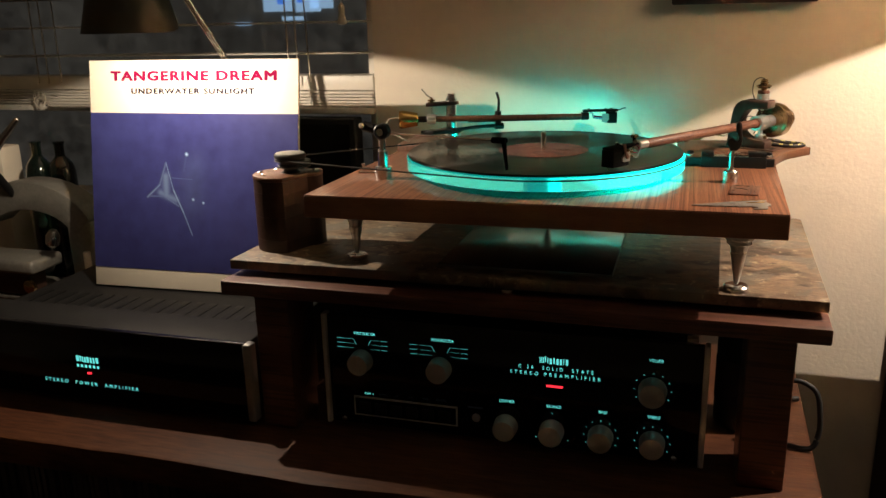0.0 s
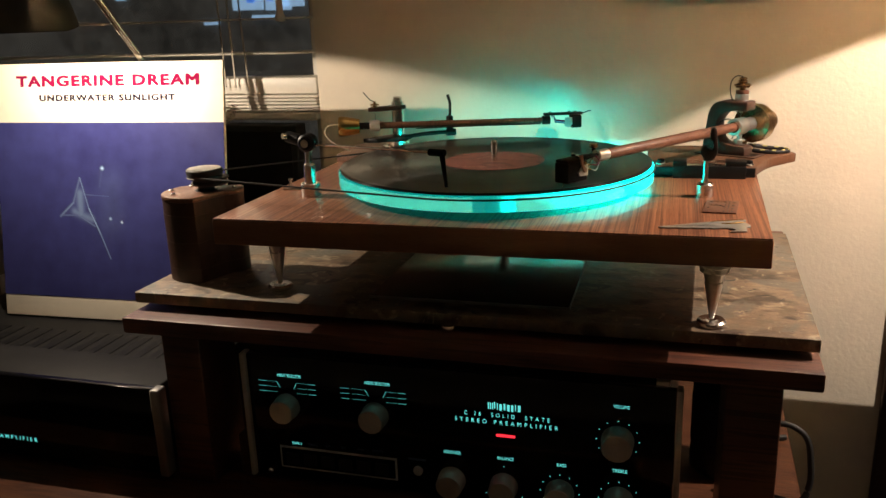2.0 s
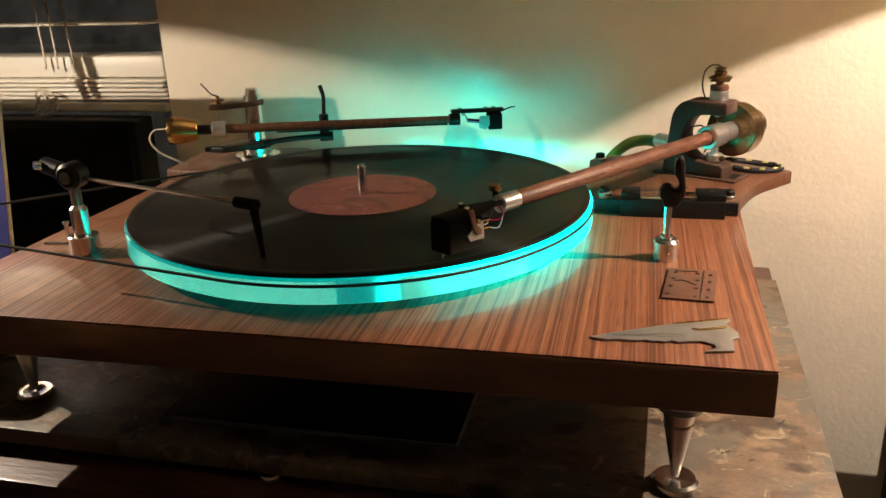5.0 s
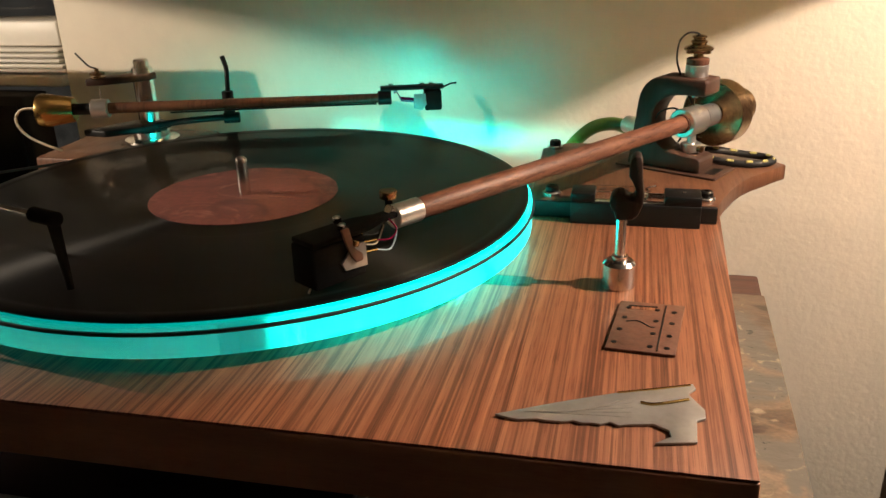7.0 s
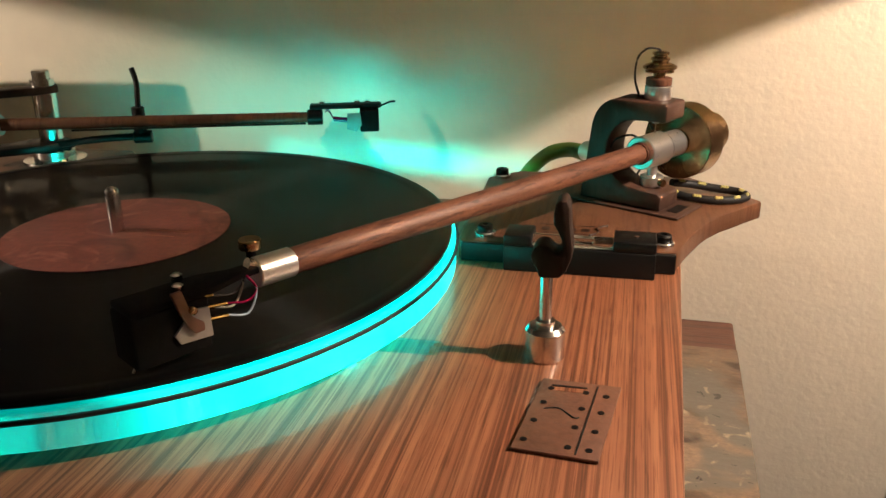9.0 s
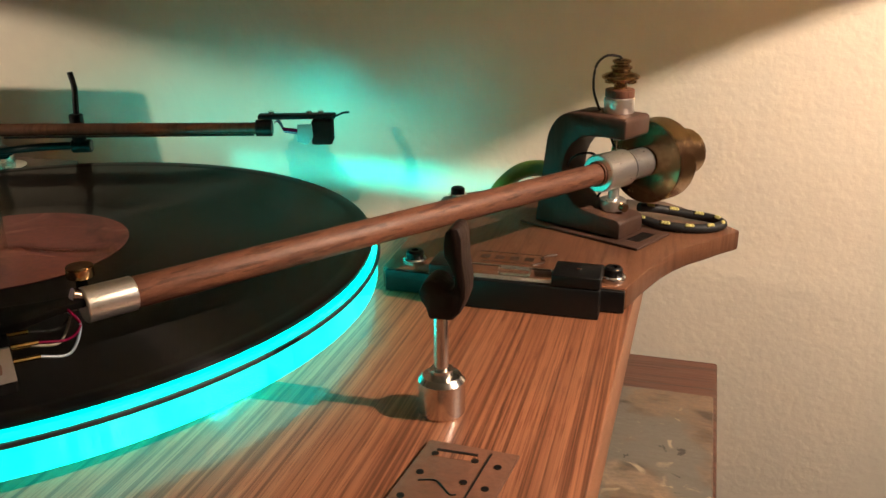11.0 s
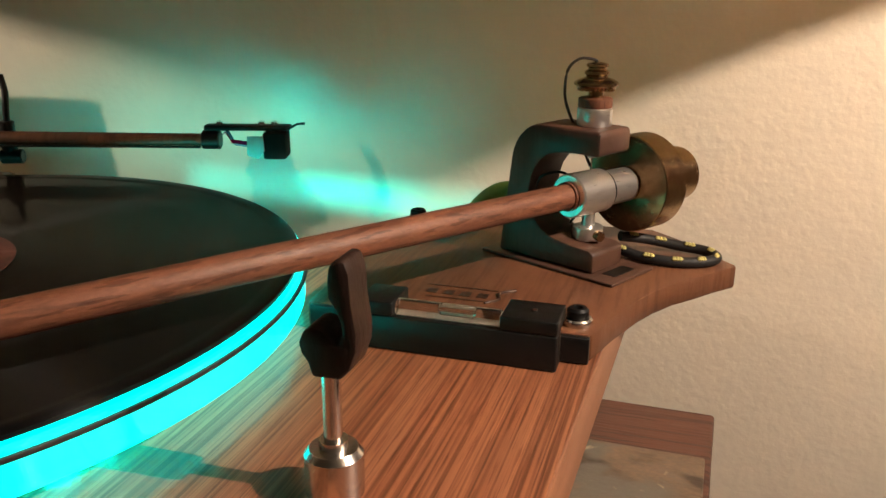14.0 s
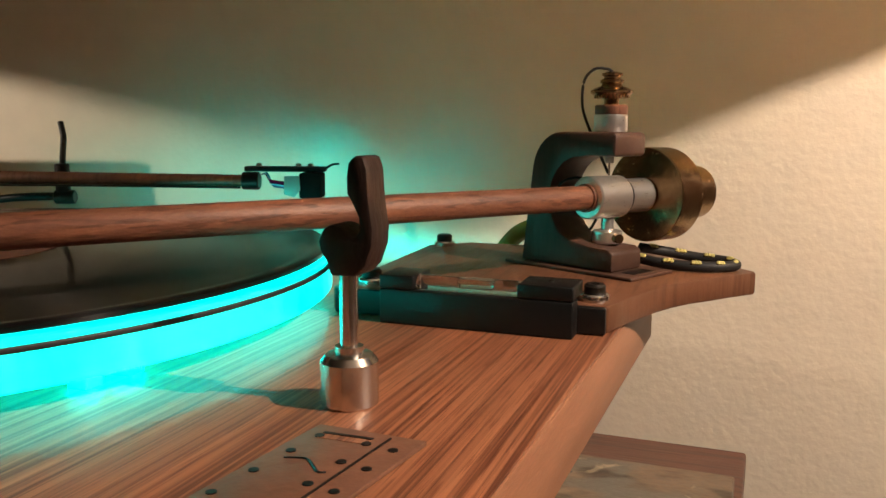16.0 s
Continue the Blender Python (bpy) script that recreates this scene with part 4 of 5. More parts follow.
part("lead", tube([(0, 0, 1.0914), (-0.002, 0, 1.0925), (-0.0070, -0.0015, 1.0925), (-0.0112, -0.001, 1.0880), (-0.0122, 0.001, 1.0790), (-0.0108, 0.003, 1.0720), (-0.0060, 0.006, 1.0600), (-0.0010, 0.004, 1.0500)], 0.0006, 6), RUBBER, cap, "thin dark thread")
part("thread", rod((PV.x, PV.y, 1.048), (PV.x, PV.y, 1.058), 0.0004, n=6), STEEL, arm)
part("clip", rod((PV.x, PV.y, 1.0545), (PV.x, PV.y, 1.0575), 0.0018, n=12), ALU, arm)

def on2(s):
    return PV + AD * s
L2 = (AF - PV).length
part("housing", rod(on2(0.013), on2(-0.006), 0.0088, n=40, bevel=0.0006), ALU, arm, "brushed aluminium bearing housing")
part("housing_ring", rod(on2(-0.0061), on2(-0.0072), 0.0080, n=40), BLACK, arm)
part("rear_stub", rod(on2(-0.0073), on2(-0.0228), 0.0072, n=36, bevel=0.0004), ALU, arm)
part("bearing_stem", lathe([(0.0060, 1.0212), (0.0062, 1.0216), (0.0062, 1.0262), (0.0054, 1.0266), (0.0026, 1.0268), (0.0026, 1.0325)], 28, Matrix.Translation((PV.x, PV.y, 0))), ALU, arm, "turned aluminium bearing stem")
part("grub_screw", rod((PV.x + 0.004, PV.y - 0.004, 1.0238), (PV.x + 0.0062, PV.y - 0.0062, 1.0238), 0.0020, n=12), BRASS, arm)
part("counterweight", lathe([(0.0200, 0.0), (0.0204, 0.0004), (0.0204, 0.0136), (0.0200, 0.0140), (0.0120, 0.01401), (0.0120, 0.0355), (0.0116, 0.0360)], 64, rod_matrix(on2(-0.0230), on2(-0.05))), BRASS, arm, "aged brass disc counterweight")
tube_ob = part("tube", lathe([(0.0044, 0.0), (0.0048, 0.0008), (0.0050, 0.5 * L2), (0.0050, L2 - 0.0128)], 28), ARM_WOOD, arm, "turned mahogany arm tube")
tube_ob.matrix_basis = rod_matrix(AF, PV)
part("collar", rod(on2(0.0145), on2(0.0130), 0.0058, n=28), ARM_WOOD, arm)
part("ferrule", rod(AF - AD * 0.0005, AF + AD * 0.0140, 0.0052, n=28, bevel=0.0004), ALU, arm, "polished aluminium ferrule")
part("screw", rod(AF + AD * 0.0142 + Vector((0, 0, 0.003)), AF + AD * 0.0165 + Vector((0, 0, 0.004)), 0.0020, n=12), STEEL, arm)
hd = Matrix.Translation(AF + AD * 0.010 + Vector((0, 0, 0.0))) @ Matrix.Rotation(math.atan2(AD.y, AD.x), 4, "Z")
shell = part("headshell", prism([(0.002, 0.0030), (0.012, 0.0036), (0.022, 0.0070), (0.050, 0.0070), (0.050, -0.0070), (0.022, -0.0070), (0.012, -0.0036), (0.002, -0.0030)], 0.0005, 0.0028, 0.0006), BRISTLE, arm, "black headshell plate")
shell.matrix_basis = hd
part("knob_post", lathe([(0.0016, 0.0), (0.0016, 0.0050)], 14, Matrix.Translation((0.002, -0.0045, 0.0015))), BRISTLE, shell)
part("brass_knob", lathe([(0.0036, 0.0050), (0.0038, 0.0053), (0.0038, 0.0080), (0.0035, 0.0084)], 28, Matrix.Translation((0.002, -0.0045, 0.0020))), BRASS, shell, "knurled brass knob")
for x, y in ((0.0285, -0.0058), (0.0325, 0.0026)):
    part("bolt", lathe([(0.0016, 0.0029), (0.0018, 0.0032), (0.0018, 0.0050), (0.0011, 0.0055)], 12, Matrix.Translation((x, y, 0))), STEEL, shell)
part("cartridge", box(0.0252, 0.0505, -0.0074, 0.0074, -0.0165, 0.0003, 0.0010), BRISTLE, shell, "black cartridge body")
side = [(0.0381, -0.0085), (0.0364, -0.0116), (0.0256, -0.0123), (0.0260, -0.0027), (0.0314, -0.0020)]
for z in (-0.0086, 0.0076):
    part("side_plate", prism(side, z, z + 0.0010, 0.0, pose(0, 0, 0, 90, 0, 0)), PEWTER, shell, "angular pale metal plate")
part("finger_lift", prism([(0.0385, 0.0060), (0.0350, 0.0062), (0.0335, 0.0008), (0.0325, -0.0030), (0.0288, -0.0062), (0.0290, -0.0088), (0.0322, -0.0090), (0.0345, -0.0058), (0.0365, -0.0010)], -0.0104, -0.0090, 0.0004, pose(0, 0, 0, 90, 0, 0)), BADGE, shell, "curved red-brown finger lift")
part("bolt", lathe([(0.0013, 0.0), (0.0013, 0.0012), (0.0008, 0.0016)], 12, pose(0.0325, 0.0104, -0.0008, -90, 0, 0)), BRASS, shell)
for k, c in enumerate((RED_INK, SPARK, RUBBER, CORD)):
    y = 0.0060 - (k // 2) * 0.0090
    z = -0.0036 - (k % 2) * 0.0042
    part("pin", rod((0.0185, y, z - 0.0008), (0.0256, y, z), 0.0007, n=8), GOLD, shell, "gold pin")
    part("fine_wire", tube([(0.0060, 0.0004 * k, 0.0000), (0.0090, 0.0030 - 0.0010 * k, 0.0016 - 0.0006 * k), (0.0070, y * 0.9, -0.0030), (0.0110, y, z - 0.0024), (0.0185, y, z - 0.0008)], 0.0004, 6), c, shell)
part("stylus", rod((0.0470, 0, -0.0165), (0.0490, 0, -0.0198), 0.0006, n=8), STEEL, shell)

rest = thing("arm_rest", (0.2905, 0.9140, 0), "steel post with a dark wooden tonearm cradle", "arm rest")
part("base", lathe([(0.0070, 1.0001), (0.0073, 1.0005), (0.0073, 1.0112), (0.0060, 1.0128), (0.0036, 1.0130), (0.0036, 1.0150)], 40), STEEL, rest, "turned steel base")
part("post", lathe([(0.0023, 1.0150), (0.0023, 1.0355)], 20), STEEL, rest)
cr = [(-2.4, 3.2), (4.6, 3.4), (7.0, 6.0), (8.8, 11.0), (9.0, 15.0), (8.0, 22.0), (7.6, 29.0), (6.6, 32.0), (4.5, 32.3), (2.6, 30.6), (2.1, 27.0), (2.2, 23.2), (3.8, 20.5), (5.2, 17.5), (5.3, 14.6), (4.3, 12.8), (2.8, 12.9), (0.6, 15.3), (-2.0, 15.8), (-4.2, 14.6), (-5.6, 11.5), (-5.0, 9.0), (-3.4, 6.6)]
part("cradle", prism([(0.001 * x, 0.001 * z) for x, z in cr], -0.0052, 0.0052, 0.0009, pose(0, 0, 1.0300, 90, 0, 0)), CRADLE_WOOD, rest, "carved dark wooden hook")

lanyard = thing("braided_cord", (0, 0, 0), "black braided cord with yellow flecks coiled on the armboard", "cord")
LOOP = [(0.338, 1.094, 1.0135), (0.350, 1.088, 1.0125), (0.363, 1.086, 1.0122), (0.374, 1.089, 1.0122), (0.380, 1.096, 1.0122), (0.376, 1.104, 1.0124), (0.364, 1.107, 1.0130), (0.350, 1.106, 1.0150), (0.340, 1.100, 1.0170)]
part("braid", tube(LOOP, 0.0022, 10), RUBBER, lanyard)
sp = spline(LOOP, 8)
for k in range(3, len(sp) - 2, 7):
    for j in (-1, 0, 1):
        q = sp[k] + (sp[k + 1] - sp[k]) * (j * 0.8)
        part("yellow_fleck", lathe([(0.0005, -0.0010), (0.0012, 0.0), (0.0005, 0.0010)], 6, Matrix.Translation(q + Vector((0, -0.0012, 0.0016)))), YELLOW, lanyard)
tagged(part("green_cable", tube([(0.235, 1.205, 0.965), (0.246, 1.198, 0.990), (0.262, 1.186, 1.0085), (0.278, 1.176, 1.0150), (0.290, 1.158, 1.0165)], 0.0050, 12), GREEN_CABLE), "thick bright green cable behind the armboard", "cable")
tagged(part("cable_plug", rod((0.289, 1.159, 1.019), (0.300, 1.142, 1.0200), 0.0064, n=20, bevel=0.001), ALU), "metal plug of the green cable", "plug")

# badges lying on the veneer
badge = thing("engraved_badge", (0.2872, 0.8512, 0), "small dark brown engraved plate with holes", "badge")
part("plate", prism([(0.0, 0.0), (0.0264, -0.0018), (0.0318, 0.0428), (0.0050, 0.0440)], 1.0003, 1.0014, 0.0002), BADGE, badge)
for u, v in ((0.10, 0.12), (0.12, 0.38), (0.14, 0.64), (0.62, 0.10), (0.62, 0.36), (0.62, 0.62), (0.86, 0.10), (0.86, 0.34), (0.86, 0.60), (0.86, 0.84), (0.16, 0.86), (0.60, 0.86)):
    x = u * 0.0266 + v * 0.0050
    y = v * 0.0438 - u * 0.0018
    part("hole", lathe([(0.0011, 1.0014), (0.0011, 1.0016)], 12, Matrix.Translation((x, y, 0))), BLACK, badge)
part("window_cut", box(0.0085, 0.0205, 0.0362, 0.0388, 1.00142, 1.0015), ZEBRA, badge, "cut-out with the veneer showing")
part("window_edge", box(0.0085, 0.0205, 0.0389, 0.0399, 1.00142, 1.0016), BLACK, badge)
part("groove", tube([(0.0075, 0.0240, 1.0014), (0.0120, 0.0250, 1.0015), (0.0150, 0.0225, 1.0015), (0.0175, 0.0200, 1.0015), (0.0190, 0.0205, 1.0014)], 0.0003, 5), BLACK, badge)
part("groove", rod((0.0195, 0.0, 1.0015), (0.0240, 0.0410, 1.0015), 0.0003, n=5), BLACK, badge)
wing = thing("winged_ornament", (0.2530, 0.7978, 0), "flat pewter winged ornament with a brass stripe", "ornament")
wpts = [(0.0, 0.0), (0.020, 0.0110), (0.040, 0.0210), (0.055, 0.0270), (0.0660, 0.0315), (0.0668, 0.0285), (0.0640, 0.0245), (0.0690, 0.0150), (0.0690, 0.0100), (0.0660, 0.0080), (0.0655, -0.0045), (0.0525, -0.0075), (0.0575, -0.0030), (0.0570, 0.0005), (0.0520, 0.0035)]
for k in range(7):
    x = 0.044 - k * 0.006
    wpts += [(x, 0.0018 - k * 0.0006 + 0.0010 * (k % 2)), (x - 0.003, 0.0005 - k * 0.0003)]
part("wing", prism(wpts, 1.0003, 1.0013, 0.0002), PEWTER, wing)
part("brass_stripe", tube([(0.0400, 0.0206, 1.0014), (0.0540, 0.0258, 1.0014), (0.0650, 0.0302, 1.0014)], 0.0004, 6), GOLD, wing, "thin brass stripe")
part("brass_stripe", tube([(0.0480, 0.0155, 1.0015), (0.0530, 0.0150, 1.0017), (0.0640, 0.0200, 1.0017)], 0.0005, 6), GOLD, wing, "thin brass stripe")
for k in range(5):
    part("feather_line", rod((0.010 + 0.004 * k, 0.0030 + 0.0004 * k, 1.0016), (0.045, 0.0060 + 0.0030 * k, 1.0013), 0.00012, n=5), PEWTER, wing)

# ---- record cover on show ----
cover = new("record_cover")
cover.matrix_basis = pose(-0.3965, 0.962, 0.8135, -9.5, 0, 2.0)
cover.empty_display_size = 0.02
tagged(cover, "record cover with blue deep-sea picture and white bands", "record cover")
part("card", box(-0.157, 0.157, 0.0, 0.0045, 0.0, 0.3135, 0.0008), PAPER, cover)
part("picture", box(-0.1565, 0.1565, -0.0006, -0.0001, 0.0265, 0.2425), BLUE, cover, "dark blue underwater picture")
FACE = upright(0, -0.00030, 0)
lettering("title", "TANGERINE DREAM", 0.0172, RED_INK, cover, FACE @ Matrix.Translation((0.0025, 0.2915, 0)), 0.00003, 0.250, 1.16, 0.0013, "red block letters")
lettering("subtitle", "UNDERWATER SUNLIGHT", 0.0100, GREY_INK, cover, FACE @ Matrix.Translation((0.0015, 0.2715, 0)), 0.00003, 0.186, 1.18, 0.00075, "dark grey block letters")

# ---- power amplifier ----
amp = thing("power_amplifier", (0, 0, 0), "wide black power amplifier with lit cyan lettering", "amplifier")
AX1, AZ0, AZ1, AY = -0.1965, 0.7425, 0.8335, 0.762
AX0 = AX1 - 0.445
part("front_panel", box(AX0 + 0.009, AX1 - 0.008, AY, AY + 0.008, AZ0, AZ1, 0.001), PANEL, amp, "black glass front panel")
part("end_cap", box(AX0, AX0 + 0.0088, AY - 0.004, AY + 0.010, AZ0, AZ1 + 0.001, 0.002), PEWTER, amp, "brushed aluminium end cap")
part("end_cap", box(AX1 - 0.0078, AX1 + 0.002, AY - 0.004, AY + 0.010, AZ0, AZ1 + 0.001, 0.002), PEWTER, amp, "brushed aluminium end cap")
part("chassis", box(AX0 + 0.012, AX1 - 0.014, AY + 0.0085, AY + 0.33, AZ0, 0.8105, 0.002), CASE, amp, "black enamelled chassis")
part("cover_plate", box(AX0 + 0.010, AX1 - 0.010, AY + 0.0088, AY + 0.075, 0.8108, 0.8300, 0.002), CASE, amp)
for k in range(20):
    part("vent_slot", box(AX0 + 0.03 + k * 0.0202, AX0 + 0.041 + k * 0.0202, AY + 0.082, AY + 0.165, 0.8104, 0.8114), BLACK, amp)
for x in (AX0 + 0.04, AX1 - 0.05):
    for y in (AY + 0.03, AY + 0.28):
        part("foot", lathe([(0.012, DESK_Z + 0.0002), (0.014, AZ0)], 20, Matrix.Translation((x, y, 0))), RUBBER, amp)
AF_M = upright(0, AY - 0.0006, 0)
ax = -0.4126
lettering("lettering", "STEREO  POWER  AMPLIFIER", 0.0060, CYAN_TEXT, amp, AF_M @ Matrix.Translation((ax + 0.0002, 0.7635, 0)), 0.0001, 0.131, 1.65)
part("lettering_bar", bars([(ax - 0.0155, ax - 0.0115, 0.7952), (ax - 0.0105, ax - 0.0085, 0.7952), (ax - 0.0075, ax - 0.0055, 0.7945), (ax - 0.0045, ax - 0.0020, 0.7940), (ax - 0.0010, ax + 0.0020, 0.7945), (ax + 0.0035, ax + 0.0060, 0.7940), (ax + 0.0075, ax + 0.0100, 0.7940), (ax + 0.0115, ax + 0.0150, 0.7945)], 0.0070), CYAN_TEXT, amp).matrix_basis = AF_M
part("lettering_bar", bars([(ax - 0.0160 + k * 0.0056, ax - 0.0128 + k * 0.0056, 0.7860) for k in range(6)], 0.0036), CYAN_TEXT, amp).matrix_basis = AF_M
part("pilot_light", box(ax - 0.002, ax + 0.003, AY - 0.0015, AY - 0.0002, 0.7765, 0.7785), RED_LED, amp, "tiny red pilot light")

# ---- preamplifier ----
pre = thing("preamplifier", (0, 0, 0), "black glass preamplifier with lit cyan lettering and metal knobs", "preamplifier")
QX0, QX1, QY, QZ0, QZ1 = -0.1160, 0.2735, 0.790, 0.7400, 0.8665
part("front_panel", box(QX0, QX1, QY, QY + 0.006, QZ0, QZ1, 0.0008), PANEL, pre, "black glass front panel")
part("end_cap", box(QX0 - 0.0055, QX0 - 0.0003, QY - 0.004, QY + 0.009, QZ0 - 0.001, QZ1 + 0.001, 0.0012), TIN, pre, "brushed aluminium end strip")
part("end_cap", box(QX1 + 0.0003, QX1 + 0.0055, QY - 0.004, QY + 0.009, QZ0 - 0.001, QZ1 + 0.001, 0.0012), TIN, pre, "brushed aluminium end strip")
part("chassis", box(QX0 + 0.006, QX1 - 0.010, QY + 0.0062, QY + 0.25, QZ0 + 0.004, QZ1 - 0.006, 0.001), CASE, pre, "black enamelled chassis")
for x in (QX0 + 0.03, QX1 - 0.03):
    for y in (QY + 0.03, QY + 0.22):
        part("foot", lathe([(0.009, DESK_Z + 0.0002), (0.010, QZ0 + 0.0042)], 20, Matrix.Translation((x, y, 0))), RUBBER, pre)
PF = upright(0, QY - 0.0006, 0)


def place_knob(x, z, r):
    k = part("knob", lathe([(r * 1.04, 0.0005), (r * 1.04, 0.004), (r, 0.006), (r * 0.97, 0.0145), (r * 0.90, 0.0160), (r * 0.55, 0.0162)], 40), KNOB, pre, "grey spun metal knob")
    k.matrix_basis = pose(x, QY, z, 90, 0, 0)
    part("pointer", box(-0.0005, 0.0005, r * 0.25, r * 0.9, 0.0162, 0.0166), PAPER, k)
    return k


place_knob(-0.0770, 0.8165, 0.0122)
place_knob(0.0110, 0.8165, 0.0122)
place_knob(0.2275, 0.8160, 0.0132)
for x in (0.0815, 0.1295, 0.1790, 0.2295):
    place_knob(x, 0.7595, 0.0122)
lettering("lettering", "C 26  SOLID  STATE", 0.0054, CYAN_TEXT, pre, PF @ Matrix.Translation((0.1322, 0.8280, 0)), 0.0001, 0.0755, 1.9)
lettering("lettering", "STEREO PREAMPLIFIER", 0.0056, CYAN_TEXT, pre, PF @ Matrix.Translation((0.1315, 0.8212, 0)), 0.0001, 0.0915, 1.9)
part("lettering_bar", bars([(0.1160, 0.1170, 0.8370), (0.1178, 0.1188, 0.8370), (0.1196, 0.1206, 0.8370), (0.1214, 0.1226, 0.8380), (0.1240, 0.1249, 0.8370), (0.1262, 0.1285, 0.8362), (0.1300, 0.1315, 0.8370), (0.1330, 0.1352, 0.8362), (0.1365, 0.1385, 0.8362), (0.1400, 0.1408, 0.8370), (0.1425, 0.1448, 0.8366)], 0.0062), CYAN_TEXT, pre).matrix_basis = PF
part("pilot_light", box(0.1232, 0.1398, QY - 0.0015, QY - 0.0002, 0.8082, 0.8100), RED_LED, pre, "red pilot light bar")
for text, x, z, w in (("VOLUME", 0.2298, 0.8472, 0.0135), ("INPUT SELECTOR", -0.0730, 0.8473, 0.024), ("MODE SELECTOR", 0.0140, 0.8478, 0.024), ("LOUDNESS", 0.0822, 0.7869, 0.0155), ("BALANCE", 0.1310, 0.7864, 0.0145), ("BASS", 0.1804, 0.7862, 0.008), ("TREBLE", 0.2299, 0.7869, 0.0125)):
    lettering("lettering", text, 0.0043, CYAN_TEXT, pre, PF @ Matrix.Translation((x, z, 0)), 0.0001, w)
for text, x, w in (("TAPE 1", -0.0710, 0.010), ("TAPE 2", -0.0545, 0.010), ("L F", -0.0390, 0.004), ("H F", -0.0230, 0.004), ("MAIN", -0.0060, 0.007), ("REMOTE", 0.0110, 0.011)):
    lettering("lettering", text, 0.0034, CYAN_TEXT if x < -0.06 else PALE_BLUE, pre, PF @ Matrix.Translation((x, 0.7775 + (x + 0.07) * 0.02, 0)), 0.0001, w)
part("print", bars([(0.0400, 0.0570, 0.7755)], 0.0018), PALE_BLUE, pre).matrix_basis = PF
for cx, w in ((-0.0760, 0.029), (0.0120, 0.034)):
    for k in range(3):
        z = 0.8405 - k * 0.0052
        part("scale_line", bars([(cx - 0.023, cx - 0.010, z)], 0.00018), DIM_TEXT, pre).matrix_basis = PF
        part("scale_line", bars([(cx + 0.010, cx + 0.020, z)], 0.00018), DIM_TEXT, pre).matrix_basis = PF
        part("print", bars([(cx - w, cx - w + 0.008, z)], 0.0005), DIM_TEXT, pre).matrix_basis = PF
        part("print", bars([(cx + 0.0215, cx + 0.0290, z)], 0.0005), DIM_TEXT, pre).matrix_basis = PF
    part("scale_line", rod(PF @ Vector((cx - 0.010, 0.8405, 0)), PF @ Vector((cx - 0.0070, 0.8345, 0)), 0.0003, n=5), DIM_TEXT, pre)
    part("scale_line", rod(PF @ Vector((cx + 0.010, 0.8405, 0)), PF @ Vector((cx + 0.0070, 0.8345, 0)), 0.0003, n=5), DIM_TEXT, pre)
for cx, cz, n, r in ((0.2275, 0.8160, 9, 0.0178), (0.1295, 0.7595, 3, 0.0190), (0.1790, 0.7595, 9, 0.0170), (0.2295, 0.7595, 9, 0.0170)):
    for k in range(n):
        a = radians(210 - 240 * k / (n - 1))
        part("dial_mark", bars([(cx + r * math.cos(a) - 0.0004, cx + r * math.cos(a) + 0.0004, cz + r * math.sin(a))], 0.0008), CYAN_TEXT, pre).matrix_basis = PF
win = part("switch_window", box(-0.0890, 0.0290, QY - 0.0010, QY - 0.0002, 0.7510, 0.7738), TIN, pre, "metal-rimmed switch window")
part("window_dark", box(-0.0872, 0.0272, QY - 0.0016, QY - 0.0011, 0.7528, 0.7720), PANEL, win)
for k in range(6):
    part("rocker", box(-0.0820 + k * 0.0180, -0.0690 + k * 0.0180, QY - 0.0040, QY - 0.0017, 0.7565, 0.7680, 0.0006), BLACK, win)
part("jack", lathe([(0.0045, 0.0), (0.0045, 0.002), (0.0025, 0.0022)], 20, pose(0.0493, QY, 0.7640, 90, 0, 0)), TIN, pre, "headphone socket")
for x, z in ((-0.1008, 0.7450), (0.2510, 0.7450)):
    part("screw", lathe([(0.0030, 0.0), (0.0030, 0.002), (0.0016, 0.0032)], 16, pose(x, QY, z, 90, 0, 0)), STEEL, pre)
tagged(part("white_tag", box(0.257, 0.268, QY + 0.004, QY + 0.012, 0.8675, 0.8715, 0.0005), PAPER), "small white tag on top of the preamplifier", "tag")
block = thing("copper_block", (0, 0, 0), "small copper-coloured block beside the preamplifier", "block")
part("body", box(-0.134, -0.1225, 0.79, 0.83, DESK_Z, 0.7800, 0.002), DESK_WOOD, block)

# black canister behind the stand's leg
can = thing("black_canister", (0.322, 0.905, 0), "dark round canister with a grey band on the desk", "canister")
part("body", lathe([(0.030, DESK_Z + 0.0002), (0.032, DESK_Z + 0.003), (0.032, 0.840), (0.028, 0.848)], 40), BLACK, can)
part("band", lathe([(0.0325, 0.765), (0.0325, 0.815)], 40), GREY_INK, can, "grey band")
tagged(part("black_cable", tube([(0.355, 0.868, 0.805), (0.372, 0.866, 0.806), (0.386, 0.862, 0.797), (0.3905, 0.858, 0.775), (0.3905, 0.855, 0.755), (0.383, 0.852, 0.7395), (0.360, 0.855, 0.7395)], 0.0028, 8), RUBBER), "black power cable looping beside the stand", "cable")
tagged(part("black_cable", tube([(0.34, 0.98, DESK_Z + 0.0035), (0.36, 0.965, DESK_Z + 0.0035), (0.385, 0.97, DESK_Z + 0.0035)], 0.003, 8), RUBBER), "black power cable lying on the desk", "cable")

